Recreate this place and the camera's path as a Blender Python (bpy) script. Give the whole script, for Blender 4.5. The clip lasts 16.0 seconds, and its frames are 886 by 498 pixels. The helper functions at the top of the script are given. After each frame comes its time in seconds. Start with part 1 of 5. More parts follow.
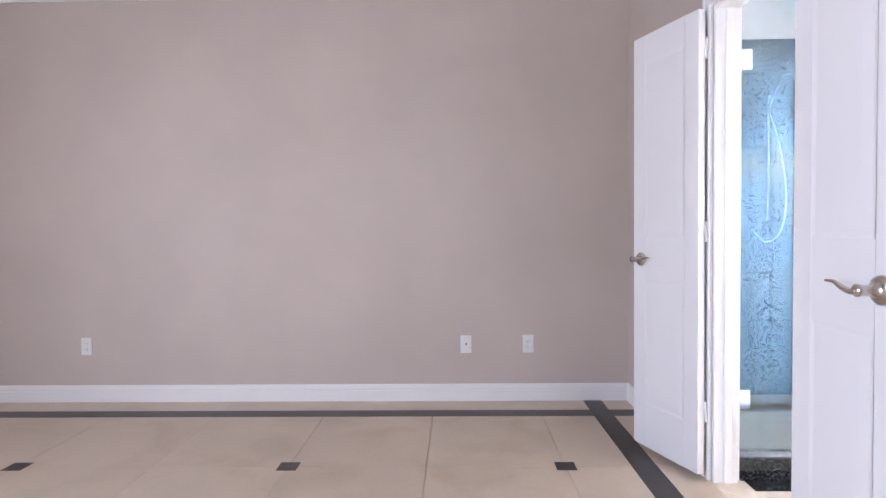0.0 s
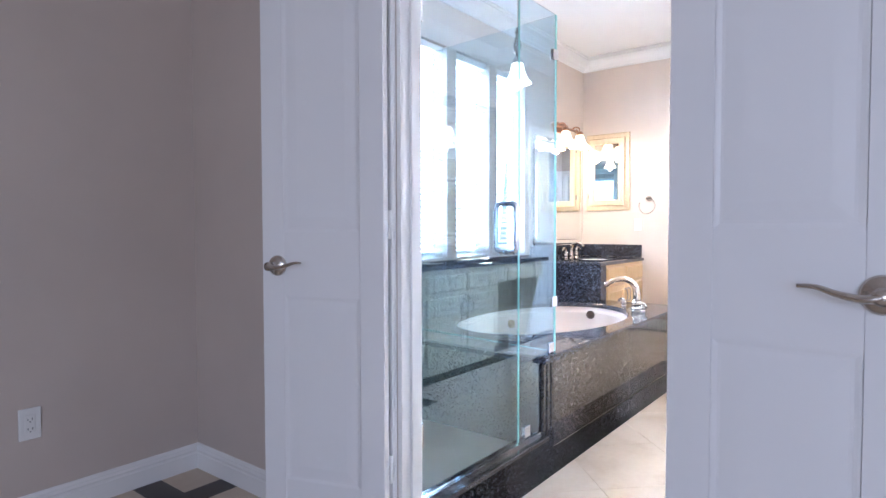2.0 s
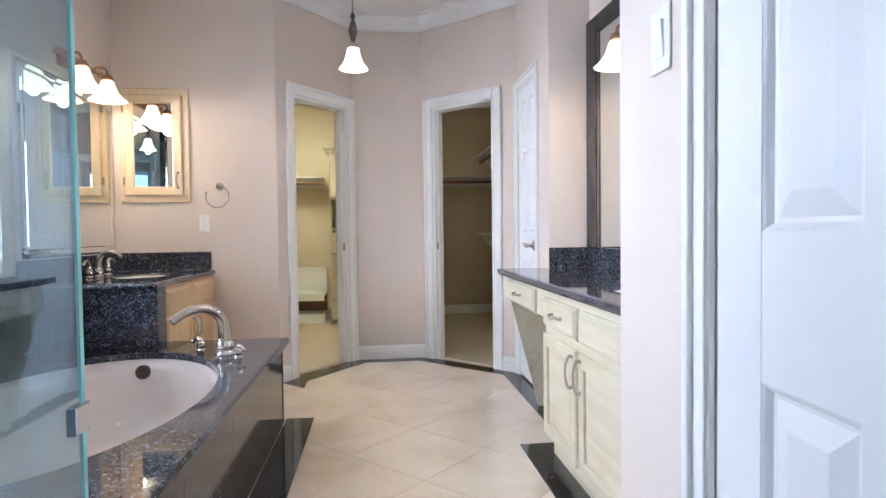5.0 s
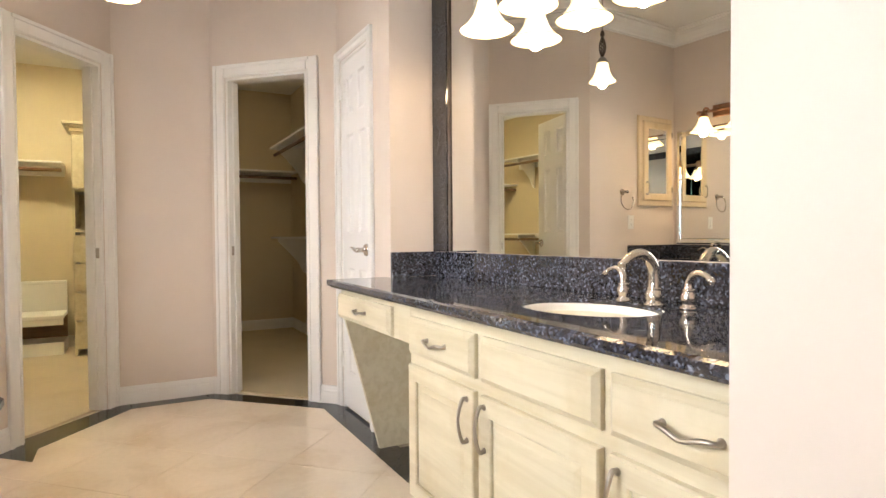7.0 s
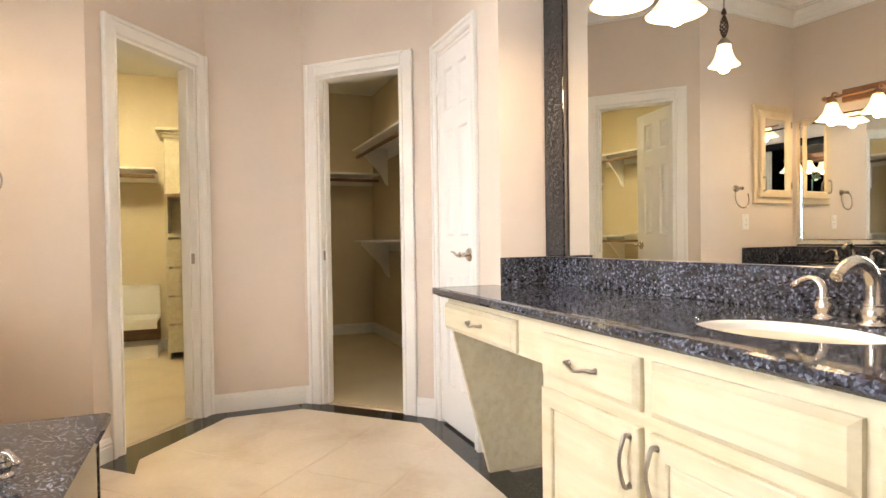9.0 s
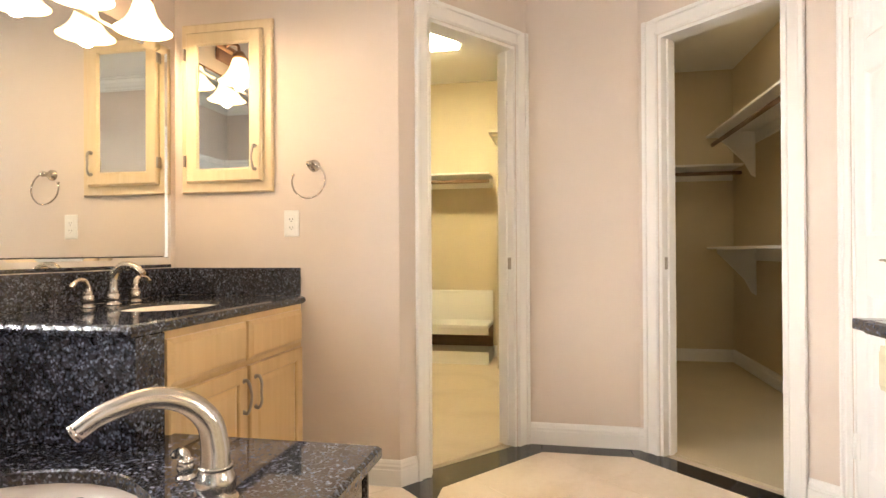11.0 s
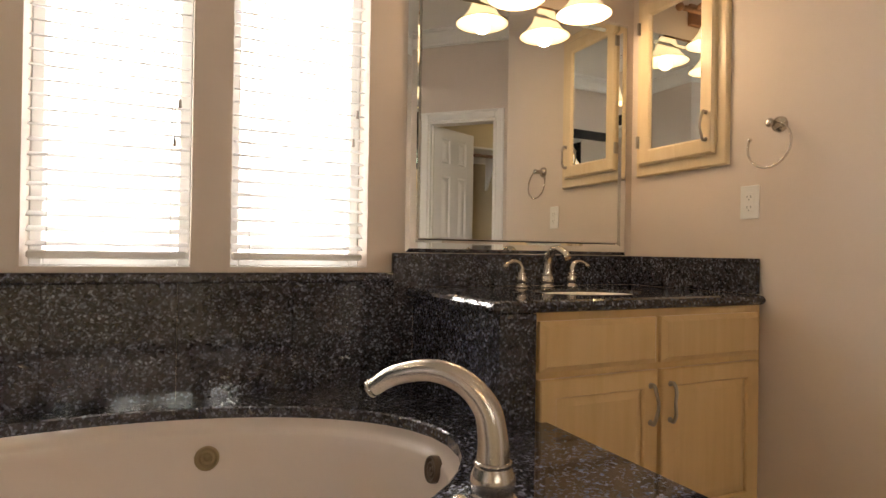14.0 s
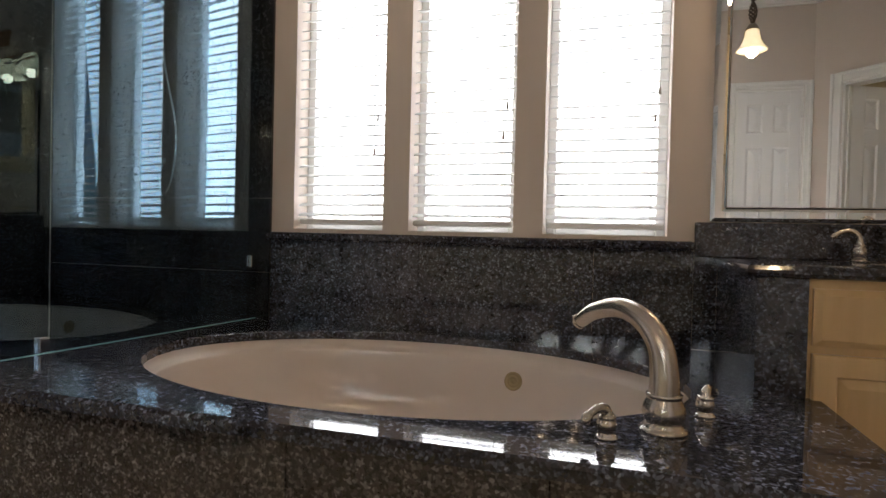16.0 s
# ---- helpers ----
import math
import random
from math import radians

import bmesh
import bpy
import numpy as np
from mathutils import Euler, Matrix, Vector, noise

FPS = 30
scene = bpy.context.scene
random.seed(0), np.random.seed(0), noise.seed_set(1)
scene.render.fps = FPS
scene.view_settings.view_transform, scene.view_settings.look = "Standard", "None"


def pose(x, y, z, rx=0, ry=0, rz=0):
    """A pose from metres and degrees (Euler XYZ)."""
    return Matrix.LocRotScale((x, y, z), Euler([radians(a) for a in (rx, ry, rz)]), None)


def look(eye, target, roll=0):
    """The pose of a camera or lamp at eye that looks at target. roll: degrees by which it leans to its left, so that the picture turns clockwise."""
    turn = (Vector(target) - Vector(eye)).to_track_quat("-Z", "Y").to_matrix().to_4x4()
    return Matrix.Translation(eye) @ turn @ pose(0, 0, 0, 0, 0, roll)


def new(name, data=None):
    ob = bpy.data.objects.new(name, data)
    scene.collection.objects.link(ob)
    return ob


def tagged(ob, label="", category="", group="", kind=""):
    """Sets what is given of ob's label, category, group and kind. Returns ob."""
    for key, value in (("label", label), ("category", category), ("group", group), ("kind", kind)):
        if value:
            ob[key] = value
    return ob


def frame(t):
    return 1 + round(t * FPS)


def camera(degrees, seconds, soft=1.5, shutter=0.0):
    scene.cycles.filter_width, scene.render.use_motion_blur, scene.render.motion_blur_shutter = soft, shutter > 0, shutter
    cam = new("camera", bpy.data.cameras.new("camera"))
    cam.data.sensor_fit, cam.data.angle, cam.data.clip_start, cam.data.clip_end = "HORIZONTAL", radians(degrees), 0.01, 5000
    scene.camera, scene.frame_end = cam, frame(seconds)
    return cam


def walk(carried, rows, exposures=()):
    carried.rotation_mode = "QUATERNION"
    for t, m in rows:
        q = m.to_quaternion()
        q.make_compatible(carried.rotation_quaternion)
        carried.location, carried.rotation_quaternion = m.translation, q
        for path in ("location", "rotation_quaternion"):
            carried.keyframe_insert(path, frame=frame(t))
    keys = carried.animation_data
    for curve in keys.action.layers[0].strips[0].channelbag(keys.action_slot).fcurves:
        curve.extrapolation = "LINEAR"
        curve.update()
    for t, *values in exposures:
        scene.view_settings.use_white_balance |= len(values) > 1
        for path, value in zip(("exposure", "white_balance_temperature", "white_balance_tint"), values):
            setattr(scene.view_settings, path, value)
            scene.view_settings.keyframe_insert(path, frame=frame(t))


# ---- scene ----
cam = camera(74.8, 16.0)
PATH = [
    (0, (-0.531, 0.064, 1.111), (-0.577, 2.063, 1.048), -0.6),
    (0.5, (-0.73, 0.329, 1.098), (-0.238, 2.267, 1.033), -0.7),
    (1, (-0.836, 0.682, 1.089), (0.102, 2.447, 1.024), -0.2),
    (1.5, (-0.898, 1.021, 1.082), (0.377, 2.56, 1.016), -0.1),
    (2, (-0.802, 1.343, 1.081), (0.778, 2.567, 1.012), -0.1),
    (2.5, (-0.645, 1.609, 1.09), (1.127, 2.533, 1.02), -0.6),
    (3, (-0.459, 1.796, 1.073), (1.439, 2.424, 1.001), -0.7),
    (3.5, (-0.204, 1.889, 1.059), (1.746, 2.33, 0.992), -1.0),
    (4, (0.093, 2.001, 1.063), (2.074, 2.267, 0.998), -0.7),
    (4.5, (0.395, 2.093, 1.051), (2.394, 2.109, 0.985), -0.8),
    (5, (0.705, 2.129, 1.043), (2.691, 1.905, 0.983), -0.7),
    (7.5, (1.563, 2.245, 1.013), (3.273, 1.209, 0.97), -0.3),
    (8, (1.647, 2.262, 1.008), (3.337, 1.193, 0.969), -0.2),
    (8.5, (1.72, 2.287, 1.022), (3.447, 1.278, 0.98), -0.6),
    (9, (1.775, 2.309, 1.03), (3.629, 1.561, 0.992), -0.8),
    (9.5, (1.901, 2.334, 1.015), (3.85, 1.884, 0.993), -0.7),
    (12, (2.776, 2.023, 0.979), (4.574, 2.899, 0.997), -0.2),
    (12.5, (2.875, 2.011, 0.969), (4.549, 3.105, 0.988), -0.1),
    (13, (2.959, 2.016, 0.978), (4.464, 3.334, 0.994), 0.3),
    (13.5, (3.027, 2.0, 0.957), (4.253, 3.58, 0.98), 0.6),
    (14, (3.016, 1.934, 0.931), (3.865, 3.745, 0.941), 0.9),
    (14.5, (3.066, 1.812, 0.888), (3.465, 3.772, 0.899), 1.2),
    (15, (3.154, 1.726, 0.86), (3.131, 3.725, 0.871), 1.5),
    (15.5, (3.331, 1.676, 0.866), (2.986, 3.646, 0.86), 1.5),
    (16, (3.46, 1.63, 0.847), (2.887, 3.546, 0.809), 1.4),
]
EXPOSURES = [(0.0, 1.5, 5450, 18), (0.7, 1.4, 5200, 17), (1.5, 0.97, 5050, 16), (2.5, 0.4, 5100, 16), (3.5, 0.2, 4950, 14), (4.2, -0.1, 4900, 14), (5.0, -0.52, 5250, 14), (7.5, -0.45, 6850, 14), (8.5, -0.33, 6900, 14), (9.5, -0.16, 6850, 14), (12.0, -0.08, 7000, 14), (13.0, -0.43, 7300, 14), (14.0, -1.25, 7500, 17), (15.0, -1.87, 6800, 14), (16.0, -1.75, 6500, 14)]
walk(cam, [(t, look(eye, target, roll)) for t, eye, target, roll in PATH], EXPOSURES)

# ---- light ----
world = bpy.data.worlds.new("world")
scene.world = world
world.use_nodes = True
wn = world.node_tree
sky = wn.nodes.new("ShaderNodeTexSky")
sky.sky_type = "NISHITA"
sky.sun_disc = False
sky.sun_elevation, sky.sun_rotation = radians(48), radians(200)
wn.links.new(sky.outputs[0], wn.nodes["Background"].inputs[0])
wn.nodes["Background"].inputs[1].default_value = 0.1


def area(name, eye, target, sx, sy, watts, colour):
    data = bpy.data.lights.new(name, "AREA")
    data.shape, data.size, data.size_y, data.energy, data.color = "RECTANGLE", sx, sy, watts, colour
    ob = new(name, data)
    ob.matrix_basis = look(eye, target)
    return ob


def bulb(name, at, watts, colour, radius=0.03):
    data = bpy.data.lights.new(name, "POINT")
    data.energy, data.color, data.shadow_soft_size = watts, colour, radius
    ob = new(name, data)
    ob.location = at
    return ob


WARM = (1.0, 0.76, 0.48)
area("daylight_bath", (2.88, 4.20, 1.7), (2.88, 0, 1.3), 1.9, 1.7, 310, (0.93, 0.97, 1.0))
area("daylight_bedroom", (-4.22, -0.57, 1.5), (0.6, 0.6, 1.3), 2.5, 1.7, 45, (0.97, 0.97, 1.0))

# ---- materials ----


def principled(name, colour, rough=0.5, metal=0.0, spec=0.5):
    m = bpy.data.materials.new(name)
    m.use_nodes = True
    b = m.node_tree.nodes["Principled BSDF"]
    b.inputs["Base Color"].default_value = (*colour, 1)
    b.inputs["Roughness"].default_value = rough
    b.inputs["Metallic"].default_value = metal
    b.inputs["Specular IOR Level"].default_value = spec
    return m, m.node_tree, b


def node(t, kind, **inputs):
    n = t.nodes.new(kind)
    for k, v in inputs.items():
        n.inputs[k.replace("_", " ")].default_value = v
    return n


def coords(t, scale=(1, 1, 1), turn=0.0):
    g = t.nodes.new("ShaderNodeNewGeometry")
    mp = t.nodes.new("ShaderNodeMapping")
    mp.inputs["Scale"].default_value = scale
    mp.inputs["Rotation"].default_value = (0, 0, radians(turn))
    t.links.new(g.outputs["Position"], mp.inputs["Vector"])
    return mp.outputs[0]


def ramp(t, fac, stops):
    r = t.nodes.new("ShaderNodeValToRGB")
    e = r.color_ramp.elements
    while len(e) < len(stops):
        e.new(0.5)
    for el, (p, c) in zip(e, stops):
        el.position, el.color = p, (*c, 1)
    t.links.new(fac, r.inputs[0])
    return r.outputs[0]


def mix(t, fac, a, b, mode="MIX"):
    n = t.nodes.new("ShaderNodeMix")
    n.data_type, n.blend_type = "RGBA", mode
    for sock, v in ((n.inputs[0], fac), (n.inputs[6], a), (n.inputs[7], b)):
        if isinstance(v, (int, float)):
            sock.default_value = v
        elif isinstance(v, tuple):
            sock.default_value = (*v, 1)
        else:
            t.links.new(v, sock)
    return n.outputs[2]


def bump(t, b, height, strength, dist=0.002):
    n = node(t, "ShaderNodeBump", Strength=strength, Distance=dist)
    t.links.new(height, n.inputs["Height"])
    t.links.new(n.outputs[0], b.inputs["Normal"])


def painted(name, colour, rough=0.55, grain=60.0, strength=0.12, var=0.06):
    m, t, b = principled(name, colour, rough)
    v = coords(t)
    big = node(t, "ShaderNodeTexNoise", Scale=1.3, Detail=4.0)
    fine = node(t, "ShaderNodeTexNoise", Scale=grain, Detail=5.0)
    for n in (big, fine):
        t.links.new(v, n.inputs["Vector"])
    lo = tuple(c * (1 - var) for c in colour)
    hi = tuple(min(1, c * (1 + var)) for c in colour)
    t.links.new(ramp(t, big.outputs[0], [(0.3, lo), (0.7, hi)]), b.inputs["Base Color"])
    bump(t, b, fine.outputs[0], strength, 0.003)
    return m


def granite(name, base, flecks, scale=215.0, rough=0.035):
    m, t, b = principled(name, base, rough, spec=0.6)
    v = coords(t)
    vor = node(t, "ShaderNodeTexVoronoi", Scale=scale)
    vor2 = node(t, "ShaderNodeTexVoronoi", Scale=scale * 0.55)
    big = node(t, "ShaderNodeTexNoise", Scale=4.0, Detail=3.0)
    warp = node(t, "ShaderNodeTexNoise", Scale=60.0, Detail=2.0)
    t.links.new(v, warp.inputs["Vector"])
    add = t.nodes.new("ShaderNodeVectorMath")
    add.operation = "MULTIPLY_ADD"
    add.inputs[1].default_value = (0.006, 0.006, 0.006)
    t.links.new(warp.outputs["Color"], add.inputs[0])
    t.links.new(v, add.inputs[2])
    for n in (vor, vor2):
        t.links.new(add.outputs[0], n.inputs["Vector"])
    t.links.new(v, big.inputs["Vector"])
    sep = t.nodes.new("ShaderNodeSeparateColor")
    t.links.new(vor.outputs["Color"], sep.inputs[0])
    sep2 = t.nodes.new("ShaderNodeSeparateColor")
    t.links.new(vor2.outputs["Color"], sep2.inputs[0])
    c = ramp(t, sep.outputs[0], [(0.0, base), (0.45, base), (0.62, flecks[0]), (0.84, flecks[1]), (1.0, flecks[2])])
    dark = ramp(t, sep2.outputs[1], [(0.0, (0.4, 0.4, 0.4)), (0.5, (0.8, 0.8, 0.8)), (1.0, (1.25, 1.25, 1.25))])
    c = mix(t, 1.0, c, dark, "MULTIPLY")
    shade = ramp(t, big.outputs[0], [(0.3, (0.75, 0.75, 0.8)), (0.7, (1.1, 1.08, 1.05))])
    t.links.new(mix(t, 1.0, c, shade, "MULTIPLY"), b.inputs["Base Color"])
    return m


def marble(name, colour, rough=0.12, tile_var=0.05):
    m, t, b = principled(name, colour, rough)
    v = coords(t)
    cloud = node(t, "ShaderNodeTexNoise", Scale=2.6, Detail=7.0, Distortion=0.7)
    fine = node(t, "ShaderNodeTexNoise", Scale=38.0, Detail=4.0)
    for n in (cloud, fine):
        t.links.new(v, n.inputs["Vector"])
    lo = tuple(c * f for c, f in zip(colour, (0.86, 0.82, 0.76)))
    hi = tuple(min(1, c * 1.07) for c in colour)
    c = ramp(t, cloud.outputs[0], [(0.3, lo), (0.5, colour), (0.75, hi)])
    c = mix(t, 0.15, c, ramp(t, fine.outputs[0], [(0.35, lo), (0.65, hi)]))
    info = t.nodes.new("ShaderNodeObjectInfo")
    vr = ramp(t, info.outputs["Random"], [(0.0, (1 - tile_var,) * 3), (1.0, (1.0, 1.0, 1.0))])
    t.links.new(mix(t, 1.0, c, vr, "MULTIPLY"), b.inputs["Base Color"])
    rr = t.nodes.new("ShaderNodeMapRange")
    rr.inputs["To Min"].default_value, rr.inputs["To Max"].default_value = rough * 0.7, rough * 1.6
    t.links.new(cloud.outputs[0], rr.inputs["Value"])
    t.links.new(rr.outputs[0], b.inputs["Roughness"])
    return m


def wood(name, lo, hi, rough=0.38, along=2, wear=None):
    m, t, b = principled(name, hi, rough)
    s = [14.0, 14.0, 14.0]
    s[along] = 1.2
    v = coords(t, tuple(s))
    grain = node(t, "ShaderNodeTexNoise", Scale=2.2, Detail=8.0, Distortion=0.5)
    t.links.new(v, grain.inputs["Vector"])
    c = ramp(t, grain.outputs[0], [(0.28, lo), (0.6, hi)])
    if wear:
        v2 = coords(t)
        spot = node(t, "ShaderNodeTexNoise", Scale=9.0, Detail=6.0)
        t.links.new(v2, spot.inputs["Vector"])
        f = ramp(t, spot.outputs[0], [(0.5, (0, 0, 0)), (0.72, (0.55, 0.55, 0.55))])
        c = mix(t, f, c, wear)
    t.links.new(c, b.inputs["Base Color"])
    bump(t, b, grain.outputs[0], 0.06, 0.002)
    return m


def metal(name, colour, rough=0.25):
    m, t, b = principled(name, colour, rough, 1.0)
    v = coords(t, (1, 1, 8))
    n = node(t, "ShaderNodeTexNoise", Scale=120.0, Detail=2.0)
    t.links.new(v, n.inputs["Vector"])
    rr = t.nodes.new("ShaderNodeMapRange")
    rr.inputs["To Min"].default_value, rr.inputs["To Max"].default_value = rough * 0.75, rough * 1.3
    t.links.new(n.outputs[0], rr.inputs["Value"])
    t.links.new(rr.outputs[0], b.inputs["Roughness"])
    return m


def glow(name, colour, strength, rough=0.4):
    m, t, b = principled(name, (0.9, 0.85, 0.75), rough)
    b.inputs["Emission Color"].default_value = (*colour, 1)
    b.inputs["Emission Strength"].default_value = strength
    return m


def clear_glass(name, tint, ior=1.5):
    m, t, b = principled(name, tint, 0.0)
    b.inputs["Transmission Weight"].default_value = 1.0
    b.inputs["IOR"].default_value = ior
    return m


def translucent(name, colour):
    m = bpy.data.materials.new(name)
    m.use_nodes = True
    t = m.node_tree
    t.nodes.remove(t.nodes["Principled BSDF"])
    d = node(t, "ShaderNodeBsdfDiffuse", Color=(*colour, 1))
    tr = node(t, "ShaderNodeBsdfTranslucent", Color=(*colour, 1))
    mx = node(t, "ShaderNodeMixShader", Fac=0.58)
    t.links.new(d.outputs[0], mx.inputs[1])
    t.links.new(tr.outputs[0], mx.inputs[2])
    t.links.new(mx.outputs[0], t.nodes["Material Output"].inputs[0])
    return m


WALL_BED = painted("greige_wall_paint", (0.56, 0.485, 0.425))
WALL_BATH = painted("rose_beige_wall_paint", (0.67, 0.575, 0.50))
WALL_CLOSET = painted("tan_closet_paint", (0.60, 0.51, 0.36))
CEIL = painted("white_ceiling_paint", (0.86, 0.845, 0.82), 0.7, 40.0, 0.12, 0.02)
TRIM = painted("white_trim_paint", (0.83, 0.815, 0.79), 0.35, 25.0, 0.0, 0.006)
DOOR = painted("white_door_paint", (0.81, 0.80, 0.795), 0.35, 25.0, 0.0, 0.006)
GRANITE = granite("blue_pearl_granite", (0.036, 0.033, 0.038), [(0.050, 0.051, 0.062), (0.090, 0.101, 0.135), (0.185, 0.21, 0.27)], 165.0, 0.045)
GRANITE_BROWN = granite("brown_speckled_granite", (0.044, 0.037, 0.033), [(0.07, 0.06, 0.055), (0.11, 0.098, 0.09), (0.17, 0.16, 0.155)], 160.0, 0.08)
TILE = marble("polished_beige_marble", (0.78, 0.675, 0.55), 0.12, 0.03)
TILE_BED = marble("beige_floor_tile", (0.60, 0.50, 0.385), 0.3, 0.03)
BAND = granite("black_granite_tile", (0.012, 0.011, 0.012), [(0.02, 0.02, 0.022), (0.04, 0.041, 0.045), (0.09, 0.095, 0.105)], 190.0, 0.05)
SHOWER_TILE = granite("dark_shower_tile", (0.014, 0.013, 0.014), [(0.017, 0.017, 0.018), (0.022, 0.022, 0.024), (0.03, 0.032, 0.036)], 200.0, 0.05)
BAND_BED = painted("dark_brown_floor_tile", (0.035, 0.027, 0.024), 0.35, 30.0, 0.1, 0.25)
GROUT = painted("pale_grout", (0.58, 0.49, 0.38), 0.8)
CREAM = wood("cream_glazed_wood", (0.51, 0.44, 0.30), (0.60, 0.535, 0.395), 0.36, 0, (0.50, 0.415, 0.265))
MAPLE = wood("honey_maple_wood", (0.62, 0.42, 0.205), (0.67, 0.465, 0.24), 0.34, 2)
PALE_MAPLE = wood("pale_maple_wood", (0.71, 0.55, 0.34), (0.76, 0.61, 0.40), 0.34, 2)
NICKEL = metal("brushed_nickel", (0.56, 0.51, 0.46), 0.24)
PEWTER = metal("aged_pewter", (0.42, 0.375, 0.33), 0.35)
CHROME = metal("polished_chrome", (0.75, 0.77, 0.80), 0.09)
COPPER = metal("antique_copper", (0.42, 0.24, 0.15), 0.35)
BRASS = metal("aged_brass", (0.34, 0.26, 0.15), 0.32)
BRONZE = metal("dark_bronze", (0.13, 0.10, 0.08), 0.4)
PORCELAIN = principled("white_porcelain", (0.80, 0.78, 0.75), 0.08)[0]
ACRYLIC = painted("white_tub_acrylic", (0.71, 0.62, 0.555), 0.07, 5.0, 0.0, 0.02)
PLASTIC = principled("white_plastic", (0.82, 0.81, 0.78), 0.3)[0]
DARK = principled("dark_slot", (0.03, 0.03, 0.03), 0.6)[0]
MIRROR = principled("silvered_mirror", (0.88, 0.90, 0.88), 0.0, 1.0)[0]
GLASS = clear_glass("shower_glass", (0.72, 0.88, 1.0), 1.95)
GLASS.node_tree.nodes["Principled BSDF"].inputs["Specular Tint"].default_value = (0.52, 0.79, 1.0, 1)
GLASS_EDGE = principled("green_glass_edge", (0.30, 0.62, 0.60), 0.1)[0]
PANE = clear_glass("window_glass", (0.98, 1.0, 1.0))
SHADE = glow("lit_frosted_glass", (1.0, 0.75, 0.42), 3.2)
BULB = glow("lit_bulb", (1.0, 0.82, 0.55), 14.0)
PANEL_LIGHT = glow("lit_acrylic_panel", (1.0, 0.89, 0.52), 95.0)
# glow of the unseen fill panel added in closet B
CLOSET_B_FILL = glow("closet_b_fill_glow", (1.0, 0.84, 0.52), 14.0)
SLAT = translucent("white_blind_slat", (0.84, 0.84, 0.83))
OUTSIDE = glow("bright_overcast_backdrop", (0.95, 0.98, 1.0), 16.0)
CARPET = painted("tan_closet_floor", (0.52, 0.44, 0.30), 0.7, 220.0, 0.5, 0.1)
# dark wood of the hanging rods, also the painted shade under the bench
ROD_WOOD_SHADE = wood("dark_rod_wood_and_bench_shade", (0.16, 0.09, 0.05), (0.24, 0.15, 0.09), 0.5, 1)

# ---- mesh tools ----
ORIGIN = {}


def box(bm, x0, x1, y0, y1, z0, z1, bevel=0.0, seg=1):
    r = bmesh.ops.create_cube(bm, size=1.0)
    vs = r["verts"]
    bmesh.ops.scale(bm, vec=(abs(x1 - x0), abs(y1 - y0), abs(z1 - z0)), verts=vs)
    bmesh.ops.translate(bm, vec=((x0 + x1) / 2, (y0 + y1) / 2, (z0 + z1) / 2), verts=vs)
    if bevel:
        es = list({e for v in vs for e in v.link_edges})
        bmesh.ops.bevel(bm, geom=es, offset=bevel, segments=seg, affect="EDGES", profile=0.5)
    return bm


def boxed(*a, **k):
    return box(bmesh.new(), *a, **k)


def lathe(bm, profile, at=(0, 0, 0), steps=24, m=None):
    """A turned shape: profile of (radius, height) up the z axis."""
    m = m or Matrix.Translation(at)
    rings = []
    for r, z in profile:
        if r < 1e-6:
            rings.append([bm.verts.new(m @ Vector((0, 0, z)))])
        else:
            rings.append([bm.verts.new(m @ Vector((r * math.cos(2 * math.pi * i / steps), r * math.sin(2 * math.pi * i / steps), z))) for i in range(steps)])
    for a, b in zip(rings, rings[1:]):
        for i in range(steps):
            j = (i + 1) % steps
            q = [a[i % len(a)], a[j % len(a)], b[j % len(b)], b[i % len(b)]]
            q = [v for k, v in enumerate(q) if v not in q[:k]]
            if len(q) > 2:
                f = bm.faces.new(q)
                f.smooth = True
    return bm


def sweep(bm, pts, radii, steps=10, closed=False, flat=1.0):
    """A tube along points, with a radius for each."""
    pts = [Vector(p) for p in pts]
    n = len(pts)
    radii = [radii] * n if isinstance(radii, (int, float)) else radii
    rings, up = [], None
    for i, p in enumerate(pts):
        a = pts[(i - 1) % n] if closed or i else p
        b = pts[(i + 1) % n] if closed or i < n - 1 else p
        d = (b - a).normalized()
        if up is None:
            up = Vector((0, 0, 1)) if abs(d.z) < 0.9 else Vector((1, 0, 0))
        side = d.cross(up).normalized()
        up = side.cross(d).normalized()
        rings.append([bm.verts.new(p + side * radii[i] * math.cos(2 * math.pi * k / steps) + up * flat * radii[i] * math.sin(2 * math.pi * k / steps)) for k in range(steps)])
    pairs = list(zip(rings, rings[1:])) + ([(rings[-1], rings[0])] if closed else [])
    for a, b in pairs:
        for k in range(steps):
            f = bm.faces.new([a[k], a[(k + 1) % steps], b[(k + 1) % steps], b[k]])
            f.smooth = True
    if not closed:
        bm.faces.new(rings[0]), bm.faces.new(rings[-1])
    return bm


def curve_points(pts, steps=8):
    """A smooth run of points through the given ones."""
    p = [Vector(q) for q in pts]
    p = [2 * p[0] - p[1]] + p + [2 * p[-1] - p[-2]]
    out = []
    for i in range(1, len(p) - 2):
        for k in range(steps):
            t = k / steps
            out.append(0.5 * (2 * p[i] + (p[i + 1] - p[i - 1]) * t + (2 * p[i - 1] - 5 * p[i] + 4 * p[i + 1] - p[i + 2]) * t * t + (3 * p[i] - p[i - 1] - 3 * p[i + 1] + p[i + 2]) * t ** 3))
    return out + [p[-2]]


def finish(name, bm, mat):
    bmesh.ops.recalc_face_normals(bm, faces=bm.faces)
    me = bpy.data.meshes.new(name)
    bm.to_mesh(me)
    bm.free()
    me.materials.append(mat)
    return me


